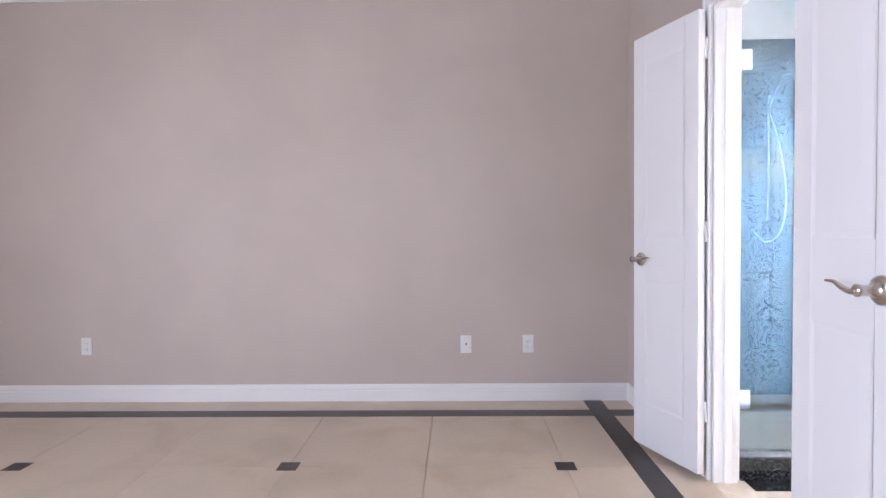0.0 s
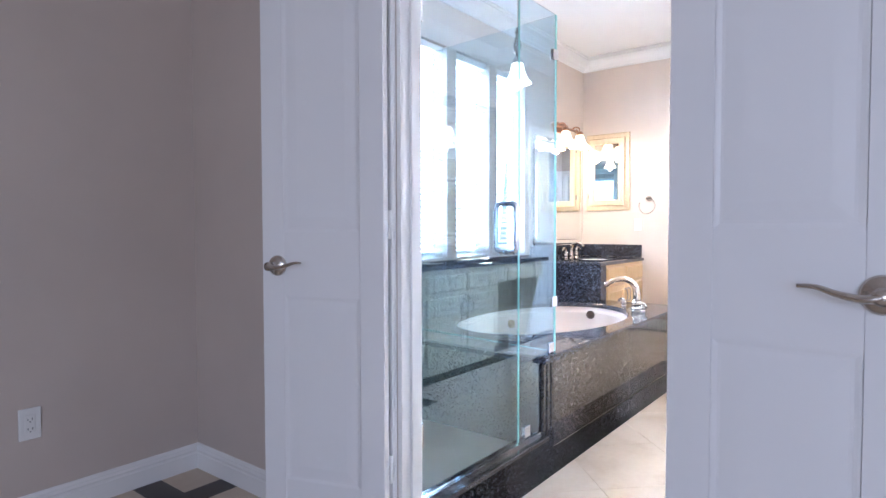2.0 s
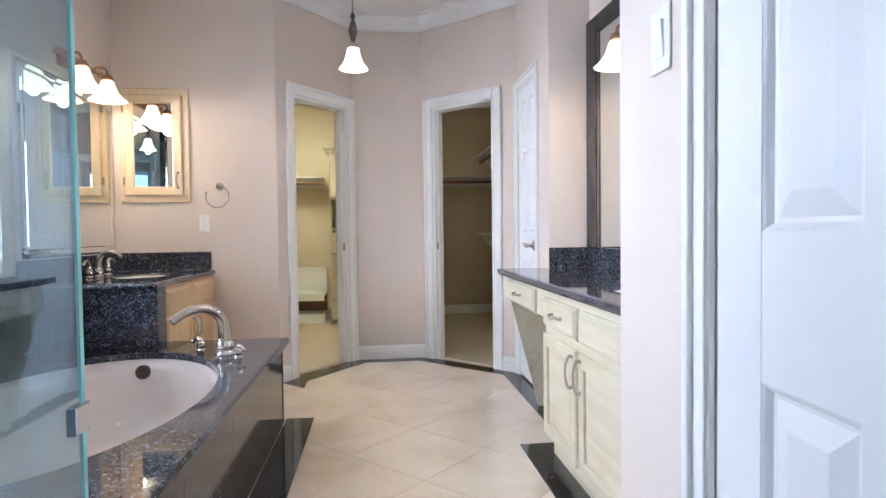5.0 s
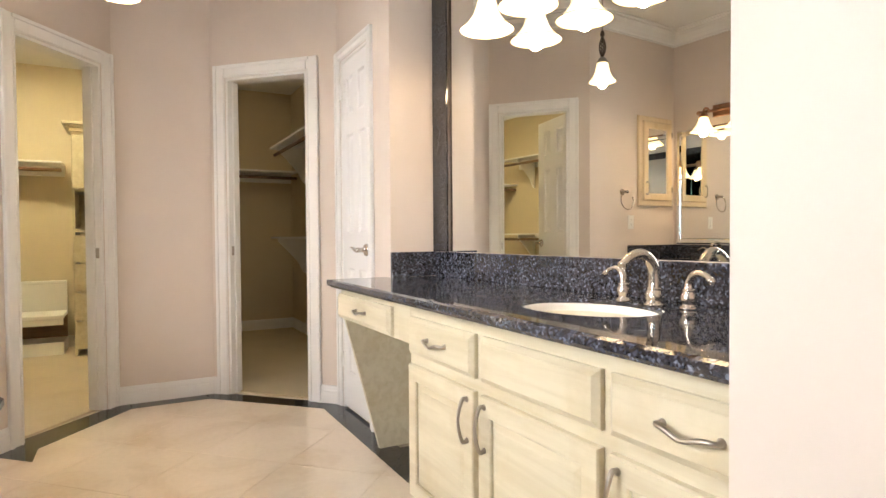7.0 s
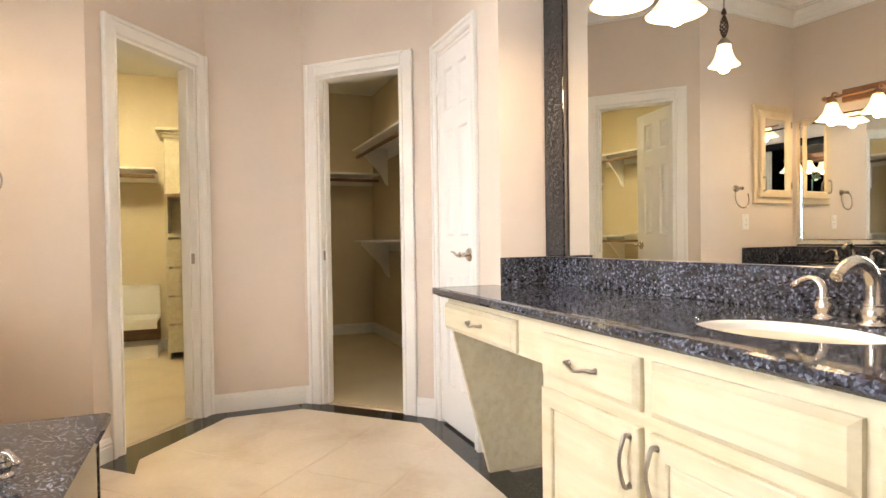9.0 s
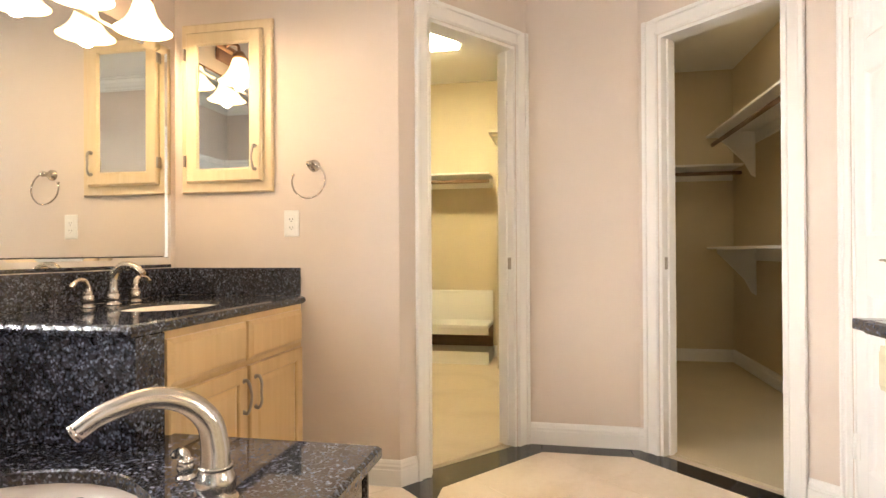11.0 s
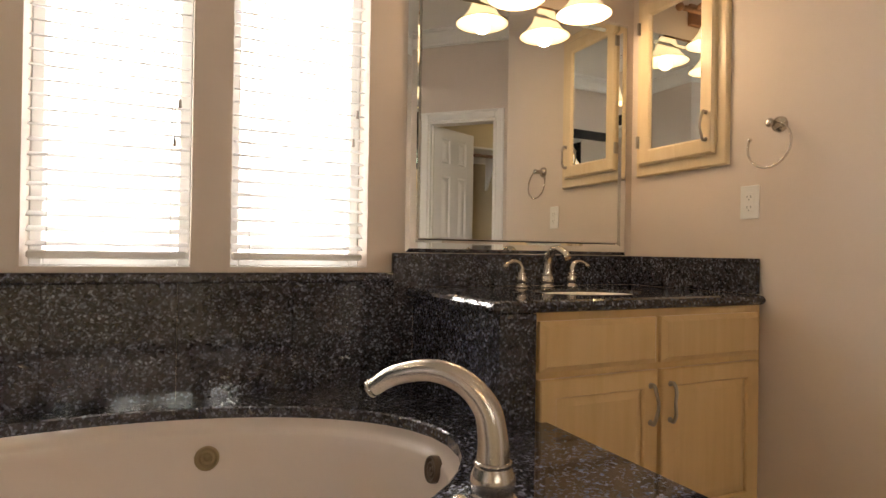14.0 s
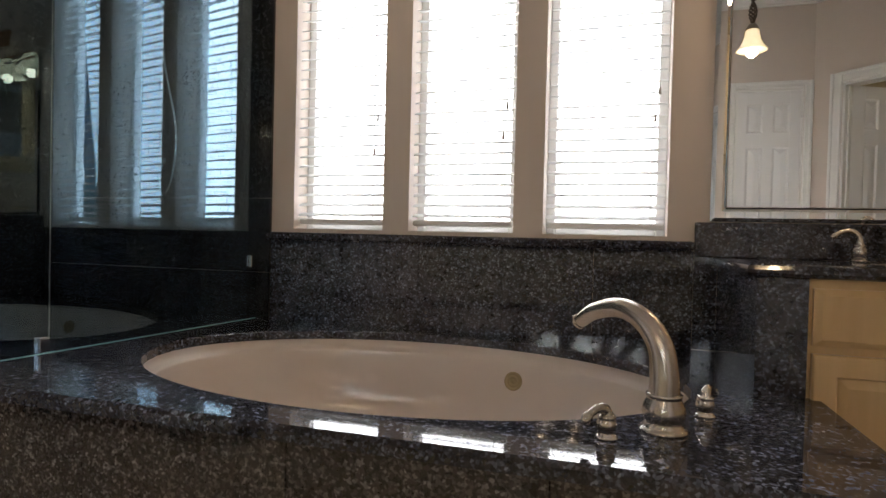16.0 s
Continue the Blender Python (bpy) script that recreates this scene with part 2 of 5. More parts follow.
def structure(name, bm, mat, label=""):
    return tagged(new(name, finish(name, bm, mat)), label or name.replace("_", " "), kind="structure")


def thing(name, origin, label, category, group="", turn=0.0):
    """An empty at a thing's base; its parts hang on it."""
    ob = new(name)
    ob.empty_display_size = 0.05
    ob.matrix_basis = pose(*origin, 0, 0, turn)
    ORIGIN[ob.name] = Vector(origin)
    return tagged(ob, label, category, group)


def part(name, bm, mat, parent, label="", world=False):
    o = ORIGIN.get(parent.name, Vector((0, 0, 0)))
    if world:
        bmesh.ops.translate(bm, vec=-o, verts=bm.verts)
    ob = new(name, finish(name, bm, mat))
    ob.parent = parent
    ORIGIN[ob.name] = o
    return tagged(ob, label)


def piece(name, me, parent, m=None):
    """A further object on a mesh that other pieces share."""
    ob = new(name, me)
    ob.parent = parent
    if m is not None:
        ob.matrix_basis = m
    return ob


def prism(bm, pts, z0, z1):
    a = [bm.verts.new((x, y, z0)) for x, y in pts]
    b = [bm.verts.new((x, y, z1)) for x, y in pts]
    bm.faces.new(a[::-1]), bm.faces.new(b)
    for i in range(len(pts)):
        j = (i + 1) % len(pts)
        bm.faces.new([a[i], a[j], b[j], b[i]])
    return bm


def along(p0, p1):
    """The pose of a wall's own axes: x along it, y into the room on its left."""
    d = Vector((p1[0] - p0[0], p1[1] - p0[1]))
    return Matrix.Translation((p0[0], p0[1], 0)) @ Matrix.Rotation(math.atan2(d.y, d.x), 4, "Z"), d.length


def wall(name, p0, p1, th, top, mat, label, openings=()):
    m, length = along(p0, p1)
    bm = bmesh.new()
    x = 0.0
    for s0, s1, z0, z1 in sorted(openings):
        if s0 > x:
            box(bm, x, s0, -th, 0, 0, top)
        if z0 > 0:
            box(bm, s0, s1, -th, 0, 0, z0)
        if z1 < top:
            box(bm, s0, s1, -th, 0, z1, top)
        x = s1
    if x < length:
        box(bm, x, length, -th, 0, 0, top)
    bm.transform(m)
    return structure(name, bm, mat, label)


def molding(name, pts, profile, mat, label, closed=False):
    """A moulding along a run of wall with the room on its left; profile of (out from the wall, height)."""
    n = len(pts)
    P = [Vector(p) for p in pts]
    offs = []
    for i in range(n):
        ns = []
        if closed or i > 0:
            d = (P[i] - P[i - 1]).normalized()
            ns.append(Vector((-d.y, d.x)))
        if closed or i < n - 1:
            d = (P[(i + 1) % n] - P[i]).normalized()
            ns.append(Vector((-d.y, d.x)))
        offs.append(ns[0] if len(ns) == 1 else (ns[0] + ns[1]) / (1 + ns[0].dot(ns[1])))
    bm = bmesh.new()
    rows = [[bm.verts.new((*(P[i] + offs[i] * o), z)) for o, z in profile] for i in range(n)]
    k = len(profile)
    for i in range(n if closed else n - 1):
        a, b = rows[i], rows[(i + 1) % n]
        for j in range(k):
            bm.faces.new([a[j], a[(j + 1) % k], b[(j + 1) % k], b[j]])
    if not closed:
        bm.faces.new(rows[0]), bm.faces.new(rows[-1])
    return structure(name, bm, mat, label)


def casing(name, p0, p1, s0, s1, top, label, depth=0.11, w=0.065, both=True, stop=-0.06):
    """Moulded trim round a door's opening, its jambs and stop."""
    m, _ = along(p0, p1)
    t = thing(name, (0, 0, 0), label, "door frame")
    t["kind"] = "structure"
    sides = ((0.0, 1), (-depth, -1)) if both else ((0.0, 1),)
    for y, sg in sides:
        for a, b, z0, z1, nm in ((s0 - w, s0, 0.0, top + w, "casing"), (s1, s1 + w, 0.0, top + w, "casing"), (s0, s1, top, top + w, "head_casing")):
            bm = bmesh.new()
            box(bm, a + 0.001, b - 0.001, y, y + sg * 0.014, z0, z1, 0.003)
            if nm == "casing":
                o0, o1 = (a, a + 0.022) if a < s0 - 0.01 else (b - 0.022, b)
                box(bm, o0, o1, y + sg * 0.004, y + sg * 0.024, z0, z1, 0.005, 2)
                i0, i1 = (b - 0.016, b - 0.004) if a < s0 - 0.01 else (a + 0.004, a + 0.016)
                box(bm, i0, i1, y + sg * 0.004, y + sg * 0.019, z0, z1 - w + 0.01, 0.004, 2)
            else:
                box(bm, a - 0.02, b + 0.02, y + sg * 0.004, y + sg * 0.0235, z1 - 0.022, z1 - 0.0005, 0.005, 2)
                box(bm, a, b, y + sg * 0.004, y + sg * 0.0185, z0 + 0.004, z0 + 0.016, 0.004, 2)
            bm.transform(m)
            part(nm, bm, TRIM, t)
    j = 0.016
    for a, b, z0, z1, nm in ((s0, s0 + j, 0.0, top, "jamb"), (s1 - j, s1, 0.0, top, "jamb"), (s0 + j, s1 - j, top - j, top, "head_jamb")):
        bm = boxed(a, b, -depth + 0.001, -0.001, z0, z1)
        if nm == "jamb":
            a0, b0 = (b, b + 0.011) if a == s0 else (a - 0.011, a)
            box(bm, a0, b0, stop - 0.018, stop + 0.018, z0, z1 - j, 0.002)
        bm.transform(m)
        part(nm, bm, TRIM, t)
    return t


# ---- structure ----
HB, HC = 2.75, 2.80          # ceilings of bedroom and bath
C1A, C1B = (5.49, 2.31), (4.834, 2.815)
C2A, C2B = (4.85, 1.115), (5.49, 1.755)
C1L = math.hypot(0.656, 0.505)
C2L = math.hypot(0.64, 0.64)
NORTH, EAST, SOUTH = 3.88, 4.834, 0.862
NICHE = 4.055                # face of the vanity niche's east wall
NICHE_LEAN = math.tan(radians(2.2))   # the vanity wall runs a little askew

wall("wall_bedroom_north", (0.58, 3.83), (-4.2, 3.83), 0.12, HB, WALL_BED, "plain greige painted bedroom wall")
wall("wall_bedroom_west", (-4.2, 3.83), (-4.2, -2.0), 0.12, HB, WALL_BED, "greige painted bedroom wall with a window opening", [(3.1, 5.7, 0.6, 2.4)])
wall("wall_bedroom_south", (-4.2, -2.0), (0.58, -2.0), 0.12, HB, WALL_BED, "plain greige painted bedroom wall")
wall("wall_entry", (0.58, -2.0), (0.58, 3.83), 0.10, HC, WALL_BED, "greige painted wall with the double doorway", [(3.665, 4.60, 0.0, 2.06)])
wall("wall_entry_inside", (0.684, 3.0), (0.684, 2.602), 0.003, HC, WALL_BATH, "rose beige inner face of the entry wall")
wall("wall_bath_west", (0.692, 3.90), (0.692, 2.72), 0.005, HC, SHOWER_TILE, "dark granite lining of the shower wall")
wall("wall_bath_south_entry", (0.68, 1.61), (1.80, 1.61), 0.10, HC, WALL_BATH, "rose beige wall with a white panel door", [(0.13, 0.865, 0.0, 2.05)])
wall("wall_niche_west", (1.90, 1.61), (1.90, SOUTH), 0.10, HC, WALL_BATH, "rose beige end wall of the vanity niche")
wall("wall_bath_south", (1.80, SOUTH - NICHE_LEAN * 2.25), (4.20, SOUTH + NICHE_LEAN * 0.15), 0.12, HC, WALL_BATH, "rose beige wall behind the long vanity")
wall("wall_niche_east", (NICHE, SOUTH), (NICHE, 1.115), 0.10, HC, WALL_BATH, "rose beige side wall of the vanity niche")
wall("wall_linen", (NICHE + 0.10, 1.115), C2A, 0.10, HC, WALL_BATH, "rose beige wall with a narrow white panel door", [(0.165, 0.635, 0.0, 2.05)])
wall("wall_closet_south_door", C2A, C2B, 0.11, HC, WALL_BATH, "slanting rose beige wall with a closet doorway", [(C2L - 0.70, C2L - 0.115, 0.0, 2.035)])
wall("wall_between_closets", C2B, C1A, 0.11, HC, WALL_BATH, "rose beige wall between two closet doorways")
wall("wall_closet_north_door", C1A, C1B, 0.11, HC, WALL_BATH, "slanting rose beige wall with a closet doorway", [(0.085, C1L - 0.165, 0.0, 2.035)])
wall("wall_towel", C1B, (EAST, NORTH), 0.10, HC, WALL_BATH, "rose beige wall beside the corner vanity")
WIN = [(2.10, 2.52), (2.635, 3.07), (3.185, 3.635)]
WZ0, WZ1 = 0.872, 2.38
wall("wall_windows", (4.95, NORTH), (0.58, NORTH), 0.17, HC, WALL_BATH, "rose beige wall with three tall windows", [(4.95 - b, 4.95 - a, WZ0, WZ1) for a, b in WIN])
# closets
wall("wall_closet_a_east", (7.9, 2.06), (7.9, 4.4), 0.1, 2.6, WALL_CLOSET, "tan painted closet end wall")
wall("wall_closet_a_north", (7.9, 4.4), (4.95, 4.4), 0.1, 2.6, WALL_CLOSET, "tan painted closet wall")
wall("wall_closet_a_west", (4.95, 4.4), (4.95, 2.86), 0.012, 2.6, WALL_CLOSET, "tan painted closet wall")
wall("wall_closet_a_south", (5.62, 2.06), (7.9, 2.06), 0.05, 2.6, WALL_CLOSET, "tan painted closet partition")
wall("wall_closet_b_north", (8.0, 1.95), (5.62, 1.95), 0.05, 2.6, WALL_CLOSET, "tan painted closet partition")
wall("wall_closet_b_east", (8.0, 0.62), (8.0, 1.95), 0.1, 2.6, WALL_CLOSET, "tan painted closet end wall")
wall("wall_closet_b_south", (4.98, 0.62), (8.0, 0.62), 0.1, 2.6, WALL_CLOSET, "tan painted closet wall")
wall("wall_closet_b_west", (4.98, 1.12), (4.98, 0.62), 0.05, 2.6, WALL_CLOSET, "tan painted closet wall")
structure("ceiling_bedroom", boxed(-4.35, 0.58, -2.15, 3.98, HB, HB + 0.1), CEIL, "white textured bedroom ceiling")
structure("ceiling_bath", boxed(0.58, 5.75, 0.70, 4.07, HC, HC + 0.1), CEIL, "white textured bathroom ceiling")
structure("ceiling_closet_a", prism(bmesh.new(), [(5.57, 2.35), (5.62, 2.01), (8.05, 2.01), (8.05, 4.5), (4.94, 4.5), (4.94, 2.9)], 2.6, 2.7), CEIL, "white closet ceiling")
structure("ceiling_closet_b", prism(bmesh.new(), [(4.93, 0.5), (8.1, 0.5), (8.1, 2.0), (5.62, 2.0), (5.60, 1.72), (4.96, 1.08)], 2.6, 2.7), CEIL, "white closet ceiling")
structure("floor", boxed(-4.35, 8.2, -2.15, 4.6, -0.15, -0.012), GROUT, "pale grout bed under the floor tiles")
structure("floor_closet_a", prism(bmesh.new(), [(5.02, 2.78), (5.55, 2.36), (5.60, 2.06), (7.9, 2.06), (7.9, 4.4), (4.95, 4.4)], -0.012, 0.0), TILE_BED, "pale tan closet floor")
structure("floor_closet_b", prism(bmesh.new(), [(4.98, 0.62), (8.0, 0.62), (8.0, 1.95), (5.62, 1.95), (5.56, 1.70), (4.96, 1.13)], -0.012, 0.0), CARPET, "tan carpeted closet floor")

CROWN = [(0.0, 0.0), (0.012, 0.0), (0.012, 0.012), (0.02, 0.02), (0.028, 0.042), (0.05, 0.074), (0.078, 0.092), (0.085, 0.095), (0.085, 0.108), (0.095, 0.113), (0.095, 0.125), (0.0, 0.125)]
BASE = [(0.0, 0.0), (0.016, 0.0), (0.016, 0.068), (0.013, 0.072), (0.013, 0.079), (0.015, 0.084), (0.011, 0.093), (0.011, 0.098), (0.006, 0.107), (0.0, 0.11)]
BATH = [(0.687, 1.61), (1.90, 1.61), (1.90, SOUTH), (NICHE, SOUTH), (NICHE, 1.115), C2A, C2B, C1A, C1B, (EAST, NORTH), (0.687, NORTH)]
molding("crown_bath", BATH, [(o, z + HC - 0.125) for o, z in CROWN], TRIM, "white painted crown moulding", True)
molding("crown_bedroom", [(0.58, -2.0), (0.58, 3.83), (-4.2, 3.83), (-4.2, -2.0)], [(o, z + HB - 0.125) for o, z in CROWN], TRIM, "white painted crown moulding", True)


def on(p0, p1, s):
    d = (Vector(p1) - Vector(p0)).normalized()
    return tuple(Vector(p0) + d * s)


molding("baseboard_bedroom", [(0.58, 2.668), (0.58, 3.83), (-4.2, 3.83)], BASE, TRIM, "white moulded baseboard")
molding("baseboard_bedroom_south", [(0.58, -2.0), (0.58, 1.597)], BASE, TRIM, "white moulded baseboard")
molding("baseboard_switch_wall", [(1.612, 1.61), (1.90, 1.61), (1.90, 1.33)], BASE, TRIM, "white moulded baseboard")
molding("baseboard_linen", [(4.848, 1.115), C2A, on(C2A, C2B, C2L - 0.77)], BASE, TRIM, "white moulded baseboard")
molding("baseboard_between_closets", [on(C2A, C2B, C2L - 0.05), C2B, C1A, on(C1A, C1B, 0.02)], BASE, TRIM, "white moulded baseboard")
molding("baseboard_towel", [on(C1A, C1B, C1L - 0.10), C1B, (EAST, 3.27)], BASE, TRIM, "white moulded baseboard")
molding("baseboard_closet_a", [(5.63, 2.06), (7.9, 2.06), (7.9, 4.4), (4.95, 4.4)], BASE, TRIM, "cream closet baseboard")
molding("baseboard_closet_b", [(4.98, 0.62), (8.0, 0.62), (8.0, 1.95), (5.63, 1.95)], BASE, TRIM, "tan closet baseboard")

casing("door_frame_entry", (0.58, -2.0), (0.58, 3.83), 3.665, 4.60, 2.06, "white moulded frame of the double doorway", 0.104)
casing("door_frame_toilet", (0.68, 1.61), (1.80, 1.61), 0.13, 0.865, 2.05, "white moulded door frame", 0.10, stop=-0.075)
casing("door_frame_linen", (NICHE + 0.10, 1.115), C2A, 0.165, 0.635, 2.05, "white moulded frame of a narrow door", 0.10, 0.055, stop=-0.075)
casing("door_frame_closet_b", C2A, C2B, C2L - 0.70, C2L - 0.115, 2.035, "white moulded frame of an open closet doorway", 0.11, 0.08)
casing("door_frame_closet_a", C1A, C1B, 0.085, C1L - 0.165, 2.035, "white moulded frame of an open closet doorway", 0.11, 0.08)


# ---- doors ----
def lever(parent, at, side, way, mat=NICKEL):
    """A lever handle on a round rose; side: the face's sign along y, way: the lever's sign along x."""
    x, y, z = at
    m = Matrix.Translation(at) @ Matrix.Rotation(-side * math.pi / 2, 4, "X")
    rose = part("rose", lathe(bmesh.new(), [(0, 0), (0.034, 0), (0.034, 0.004), (0.030, 0.010), (0.022, 0.013), (0.013, 0.016), (0.012, 0.045), (0.014, 0.05), (0.014, 0.058), (0, 0.061)], m=m), mat, parent, "brushed nickel rose")
    run = curve_points([(x, y + side * 0.05, z), (x + way * 0.025, y + side * 0.053, z - 0.004), (x + way * 0.06, y + side * 0.05, z + 0.002), (x + way * 0.09, y + side * 0.048, z + 0.012), (x + way * 0.118, y + side * 0.05, z + 0.013)], 6)
    k = len(run) - 1
    part("lever", sweep(bmesh.new(), run, [0.0115 - 0.007 * i / k for i in range(k + 1)], 10, flat=0.75), mat, parent, "curved brushed nickel lever")
    return rose


def panel_door(name, w, h, cols, label, hang, hang_z, faces=(1, -1), hinges=1, t=0.035, way=-1, knuckle=0.021, relief=1.0, heights=(0.24, 1.82), rows=((0.22, 0.832), (1.033, 1.60), (1.71, 1.93))):
    """A panelled leaf: hinged at x = 0, its face square to y."""
    d = thing(name, (0, 0, 0), label, "door")
    body = bmesh.new()
    st = 0.075 if cols > 1 and w < 0.5 else 0.11 if cols > 1 else 0.085
    g = (0.07 if w < 0.5 else 0.11) if cols > 1 else 0.0
    pw = (w - 2 * st - g * (cols - 1)) / cols
    zs = [0.01] + [z for r in rows for z in r] + [h]
    box(body, 0, st, -t / 2, t / 2, 0.01, h, 0.002)
    box(body, w - st, w, -t / 2, t / 2, 0.01, h, 0.002)
    for k in range(0, len(zs), 2):
        box(body, st, w - st, -t / 2 + 0.0004, t / 2 - 0.0004, zs[k], zs[k + 1])
    for c in range(1, cols):
        for z0, z1 in rows:
            box(body, st + c * pw + (c - 1) * g, st + c * (pw + g), -t / 2 + 0.0004, t / 2 - 0.0004, z0, z1)
    leaf = part("leaf", body, DOOR, d)
    for z0, z1 in rows:
        for c in range(cols):
            x0 = st + c * (pw + g)
            bm = bmesh.new()
            box(bm, x0, x0 + pw, -t / 2 + 0.0125, t / 2 - 0.0125, z0, z1)
            for sg in (1, -1):
                # sloping moulding, flat groove, raised field
                loops = []
                for o, dp in ((0.0, 0.0006), (0.004, 0.003), (0.011, 0.0105), (0.017, 0.0115), (0.048, 0.0035), (0.051, 0.003)):
                    loops.append([bm.verts.new((x, sg * (t / 2 - dp * relief), z)) for x, z in ((x0 + o, z0 + o), (x0 + pw - o, z0 + o), (x0 + pw - o, z1 - o), (x0 + o, z1 - o))])
                for a, b in zip(loops, loops[1:]):
                    for q in range(4):
                        bm.faces.new([a[q], a[(q + 1) % 4], b[(q + 1) % 4], b[q]])
                bm.faces.new(loops[-1])
            part("panel", bm, DOOR, d)
    for sg in faces:
        lever(d, (w - 0.06, sg * t / 2, 0.94), sg, way)
    bm = boxed(w - 0.001, w + 0.0015, -0.012, 0.012, 0.90, 0.98)
    box(bm, w + 0.001, w + 0.010, -0.006, 0.006, 0.93, 0.95, 0.002)
    part("latch_plate", bm, NICKEL, d, "nickel latch plate")
    for z in heights:
        if z < h:
            bm = lathe(bmesh.new(), [(0, 0), (0.007, 0), (0.007, 0.09), (0, 0.09)], (-0.004, hinges * knuckle, z), 10)
            box(bm, -0.003, 0.026, hinges * (t / 2 - 0.001), hinges * (t / 2 + 0.002), z, z + 0.09)
            part("hinge", bm, TRIM, d, "white painted hinge")
    d.matrix_basis = pose(*hang, hang_z)
    return d


panel_door("door_1", 0.446, 2.03, 1, "narrow white panelled door leaf standing open into the bedroom", (0.5325, 2.604, 0.02, 0, 0), 109.4, hinges=-1, way=-1, relief=0.22, heights=(0.24, 1.03, 1.82), rows=((0.22, 0.84), (1.05, 1.90)))
panel_door("door_2", 0.41, 2.03, 1, "white panelled door leaf folded back into the bedroom", (0.426, 1.702, 0.03, 0, 0), 269.0, hinges=1, way=-1, relief=0.22, rows=((0.22, 0.84), (1.05, 1.90)))
panel_door("door_3", 0.672, 2.025, 2, "white six-panel toilet room door standing slightly ajar", (1.530, 1.600, 0.005, 0, 0), 177.3, faces=(-1,), hinges=-1, way=-1)
panel_door("door_4", 0.445, 2.025, 2, "closed narrow white six-panel linen closet door", (4.772, 1.095, 0.005, 0, 0), 180.0, faces=(-1,), hinges=-1, way=-1)

# ---- windows and blinds ----
for k, (a, b) in enumerate(WIN):
    w = thing("window_%d" % (k + 1), (a, NORTH, WZ0), "tall white framed window with white blinds tilted open", "window")
    w["kind"] = "structure"
    fr = bmesh.new()
    for x0, x1, z0, z1 in ((a, a + 0.035, WZ0, WZ1), (b - 0.035, b, WZ0, WZ1), (a + 0.035, b - 0.035, WZ0, WZ0 + 0.04), (a + 0.035, b - 0.035, WZ1 - 0.04, WZ1)):
        box(fr, x0, x1, NORTH + 0.11, NORTH + 0.16, z0, z1, 0.004)
    part("window_frame", fr, TRIM, w, world=True)
    p = part("pane", boxed(a + 0.03, b - 0.03, NORTH + 0.133, NORTH + 0.137, WZ0 + 0.03, WZ1 - 0.03), PANE, w, world=True)
    p.visible_shadow = False
    bl = thing("window_blind", (a, NORTH + 0.05, WZ0), "white horizontal blind with slats tilted open in a window recess", "blind", "blinds over the tub")
    wd = b - a - 0.016
    part("headrail", boxed(a + 0.008, b - 0.008, NORTH + 0.025, NORTH + 0.075, WZ1 - 0.05, WZ1 - 0.004, 0.004), PLASTIC, bl, world=True)
    part("bottom_rail", boxed(a + 0.008, b - 0.008, NORTH + 0.03, NORTH + 0.072, WZ0 + 0.022, WZ0 + 0.047, 0.006), PLASTIC, bl, world=True)
    bm = bmesh.new()
    rows = []
    for q in range(5):
        u = (q / 4 - 0.5) * 0.05
        rows.append([bm.verts.new((x, u, 0.004 * (1 - (2 * u / 0.05) ** 2))) for x in (0.0, wd)] + [bm.verts.new((x, u, 0.004 * (1 - (2 * u / 0.05) ** 2) + 0.0025)) for x in (0.0, wd)])
    for r0, r1 in zip(rows, rows[1:]):
        bm.faces.new([r0[0], r0[1], r1[1], r1[0]]), bm.faces.new([r0[2], r0[3], r1[3], r1[2]])
        bm.faces.new([r0[0], r0[2], r1[2], r1[0]]), bm.faces.new([r0[1], r0[3], r1[3], r1[1]])
    for r in (rows[0], rows[-1]):
        bm.faces.new([r[0], r[1], r[3], r[2]])
    me = finish("slat", bm, SLAT)
    rnd = random.Random(k)
    z = WZ0 + 0.065
    while z < WZ1 - 0.06:
        piece("slat", me, bl, pose(0.008, 0.0, z - WZ0, 16 + rnd.uniform(-3, 3), 0, 0))
        z += 0.0425
    for s in (0.12, 0.88):
        x = a + 0.008 + wd * s
        part("ladder_cord", sweep(bmesh.new(), [(x, NORTH + 0.022, WZ0 + 0.03), (x, NORTH + 0.022, WZ1 - 0.03)], 0.0012, 5), PLASTIC, bl, world=True)
    for s, zz in ((0.90, 1.22 + 0.05 * k), (0.93, 1.36 + 0.03 * k)):
        x = a + 0.008 + wd * s
        c = part("pull_cord", sweep(bmesh.new(), [(x, NORTH + 0.014, zz), (x, NORTH + 0.014, WZ1 - 0.03)], 0.001, 5), PLASTIC, bl, world=True)
        part("tassel", lathe(bmesh.new(), [(0, 0), (0.006, 0.002), (0.004, 0.028), (0, 0.03)], (x, NORTH + 0.014, zz - 0.03), 8), PEWTER, c, "small grey cord tassel", world=True)
tagged(structure("backdrop", boxed(-1.5, 7.0, 7.2, 7.25, -1.0, 5.0), OUTSIDE, "bright overcast daylight outside the windows"), kind="structure")

# ---- tub ----
TC, TA, TB, DECK = (2.84, 3.255), 0.825, 0.515, 0.44
DX0, DX1, DY0, DY1 = 1.64, 3.958, 2.622, NORTH - 0.022


